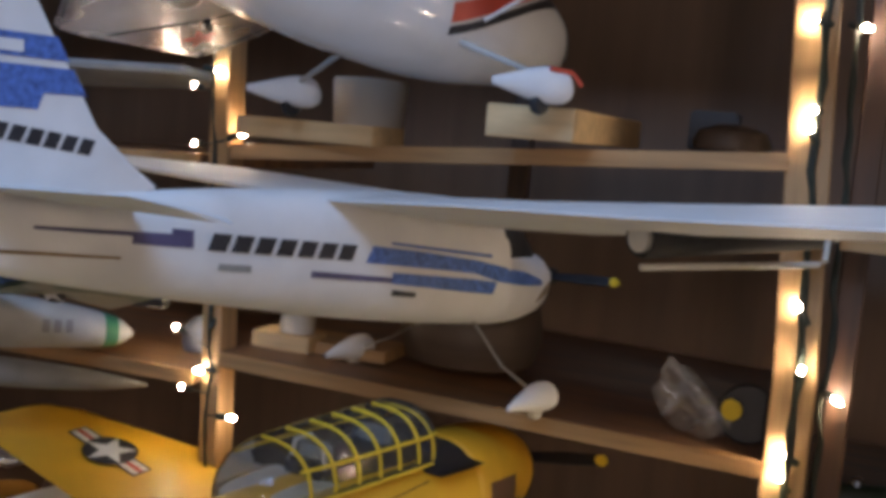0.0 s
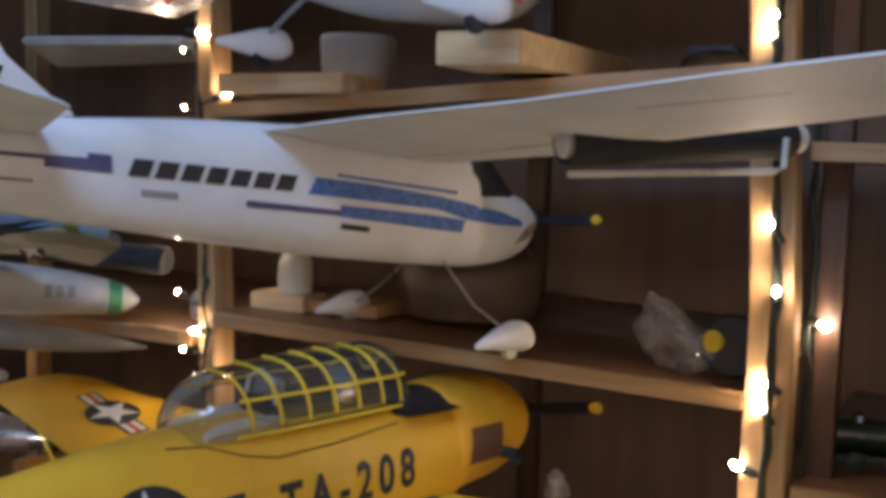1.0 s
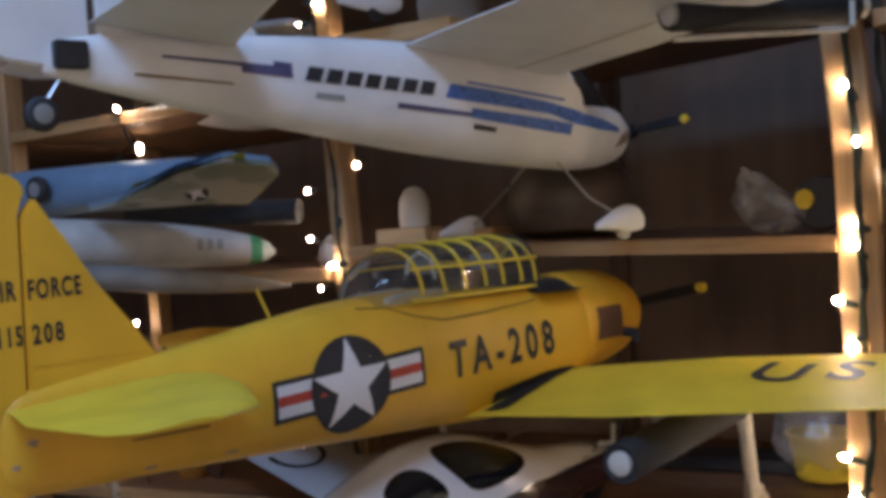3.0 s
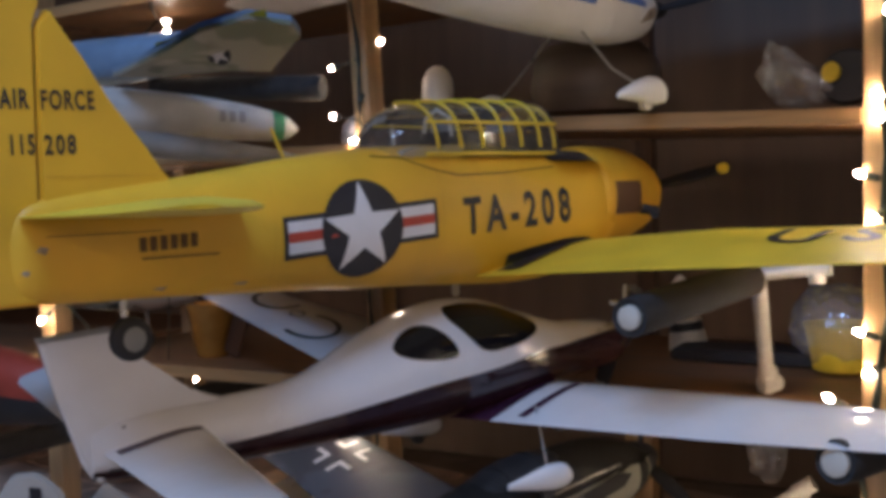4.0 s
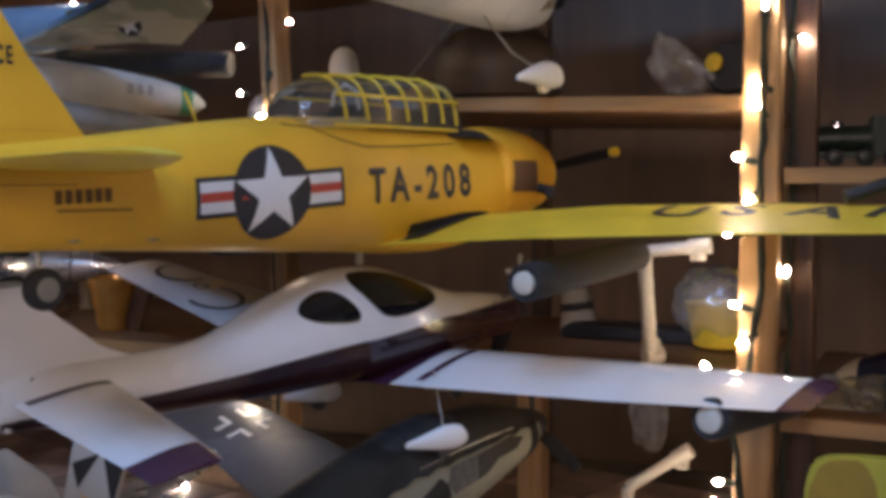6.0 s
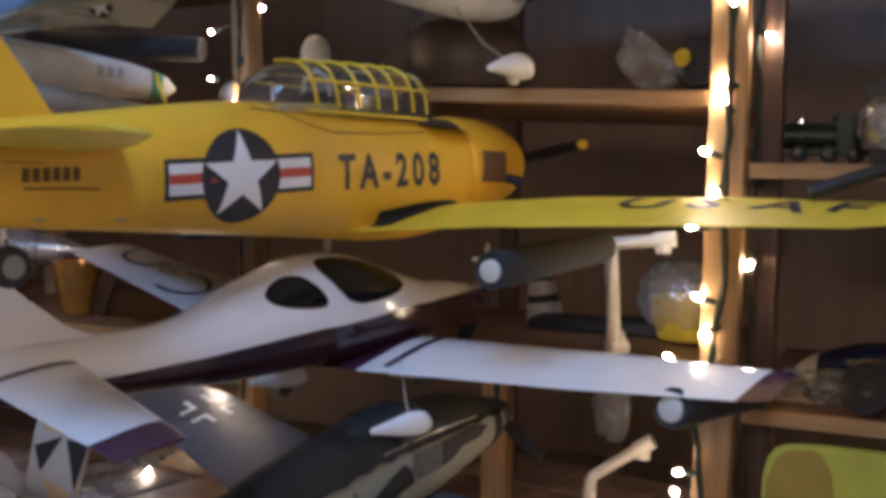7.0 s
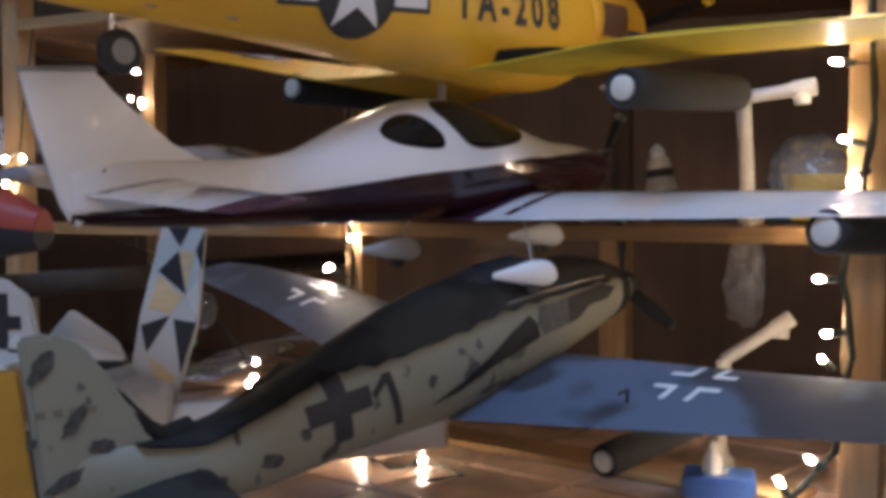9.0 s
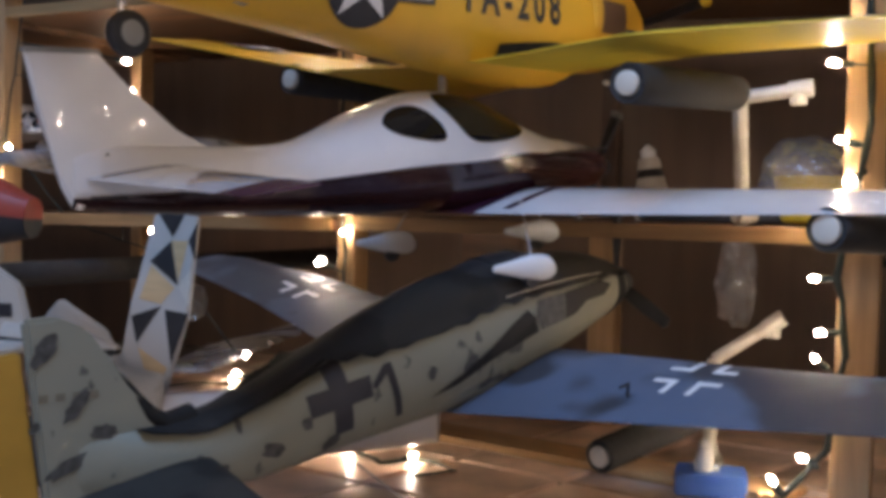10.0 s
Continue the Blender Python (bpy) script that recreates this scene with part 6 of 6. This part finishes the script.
SH = Hull([(0.075, 0.025, -0.025, 0.025), (0.125, 0.038, -0.038, 0.045), (0.2, 0.038, -0.04, 0.05), (0.3, 0.025, -0.028, 0.035), (0.36, 0.008, -0.01, 0.015), (0.381, 0.0, -0.002, 0.004)], 2.0)
part("fuselage", SH.mesh(), SILVER, sp, "polished silver nose")
part("canopy", SH.mesh(0.1, 0.19, u0=0.5, grow=0.005), DARK_GLASS, sp)
part("wing", plate([(0.09, 0.0), (0.19, 0.0), (0.16, -0.08), (0.11, -0.08)], 0.01, axis=2, at=-0.025, bevel=0.002), BLACK, sp)
part("gear_leg", tube([(0.2, 0.0, -0.03), (0.2, 0.0, -0.1)], 0.004, 8), STEEL, sp)
part("tyre", lathe([(0.006, -0.005), (0.014, -0.005), (0.016, 0), (0.014, 0.005), (0.006, 0.005)], 18, m=pose(0.2, 0, -0.098, 90, 0, 0)), RUBBER, sp)
cup = thing("glass_tumbler", "amber glass tumbler catching the fairy lights", "tumbler", pose(-1.2, 0.1, 0.3665))
part("tumbler_wall", lathe([(0.026, 0), (0.03, 0.004), (0.046, 0.095), (0.048, 0.1), (0.044, 0.1), (0.028, 0.01)], 32), GOLD_GLASS, cup)
solo("board", box((-0.018, -0.004, 0), (0.018, 0.004, 0.135), 0.001), DARK_POST, "dark slat leaning beside a tumbler", "board", m=pose(-1.155, 0.1, 0.372, 0, 22, 0))
box_ = thing("blister_pack", "green and white carton with a clear bubble", "carton", pose(-1.0, -0.1, 0.2))
part("carton", box((-0.03, -0.004, 0), (-0.005, 0.004, 0.09), 0.001), DECAL_WHITE, box_)
part("carton_band", box((-0.031, -0.0045, -0.03), (-0.004, 0.0045, 0.0), 0.001), GREEN_BAND, box_)
part("bubble", lathe([(0.001, -0.03), (0.02, -0.022), (0.026, 0.0), (0.02, 0.022), (0.001, 0.03)], 20, m=pose(0.02, -0.01, 0.03)), CANOPY, box_)

# ---- floor tiles ----
def tile_mesh(s=0.192):
    bm = box((-s / 2, -s / 2, -0.008), (s / 2, s / 2, 0.0), 0.003)
    return to_mesh("tile", bm, TILE, False)


TILE_ME = tile_mesh()
n = TILE.node_tree.nodes
info, hsv = n.new("ShaderNodeObjectInfo"), n.new("ShaderNodeHueSaturation")
mr = n.new("ShaderNodeMapRange")
mr.inputs["To Min"].default_value, mr.inputs["To Max"].default_value = 0.7, 1.35
TILE.node_tree.links.new(info.outputs["Random"], mr.inputs["Value"])
TILE.node_tree.links.new(mr.outputs[0], hsv.inputs["Value"])
old = n["Principled BSDF"].inputs["Base Color"].links[0].from_socket
TILE.node_tree.links.new(old, hsv.inputs["Color"])
TILE.node_tree.links.new(hsv.outputs[0], n["Principled BSDF"].inputs["Base Color"])
turn = radians(-14)
for i in range(-9, 8):
    for j in range(-7, 6):
        u, v = 0.2 * i, 0.2 * j
        x, y = -0.75 + u * math.cos(turn) - v * math.sin(turn), -0.25 + u * math.sin(turn) + v * math.cos(turn)
        if y < 0.7 and -2.6 < x < 1.0:
            o = new("tile", TILE_ME)
            o.parent = FLOOR
            o.matrix_local = pose(x, y, 0.0, 0, 0, -14)
far = bmesh.new()
for i in range(-24, 24):
    for j in range(-22, 12):
        u, v = 0.2 * i, 0.2 * j
        x, y = -0.75 + u * math.cos(turn) - v * math.sin(turn), -0.25 + u * math.sin(turn) + v * math.cos(turn)
        near = -9 <= i < 8 and -7 <= j < 6 and y < 0.7 and -2.6 < x < 1.0
        if not near and -4.1 < x < 3.1 and -3.9 < y < 0.8:
            m = pose(x, y, 0.0, 0, 0, -14)
            q = [far.verts.new(m @ Vector((a * 0.096, b * 0.096, c))) for c in (-0.005, 0.0) for a, b in ((-1, -1), (1, -1), (1, 1), (-1, 1))]
            far.faces.new(q[4:])
            for k in range(4):
                far.faces.new((q[k], q[(k + 1) % 4], q[4 + (k + 1) % 4], q[4 + k]))
rest = part("tile_field", far, TILE, FLOOR, smooth=False)
tagged(rest, "terracotta tiles across the rest of the floor", kind="stuff")
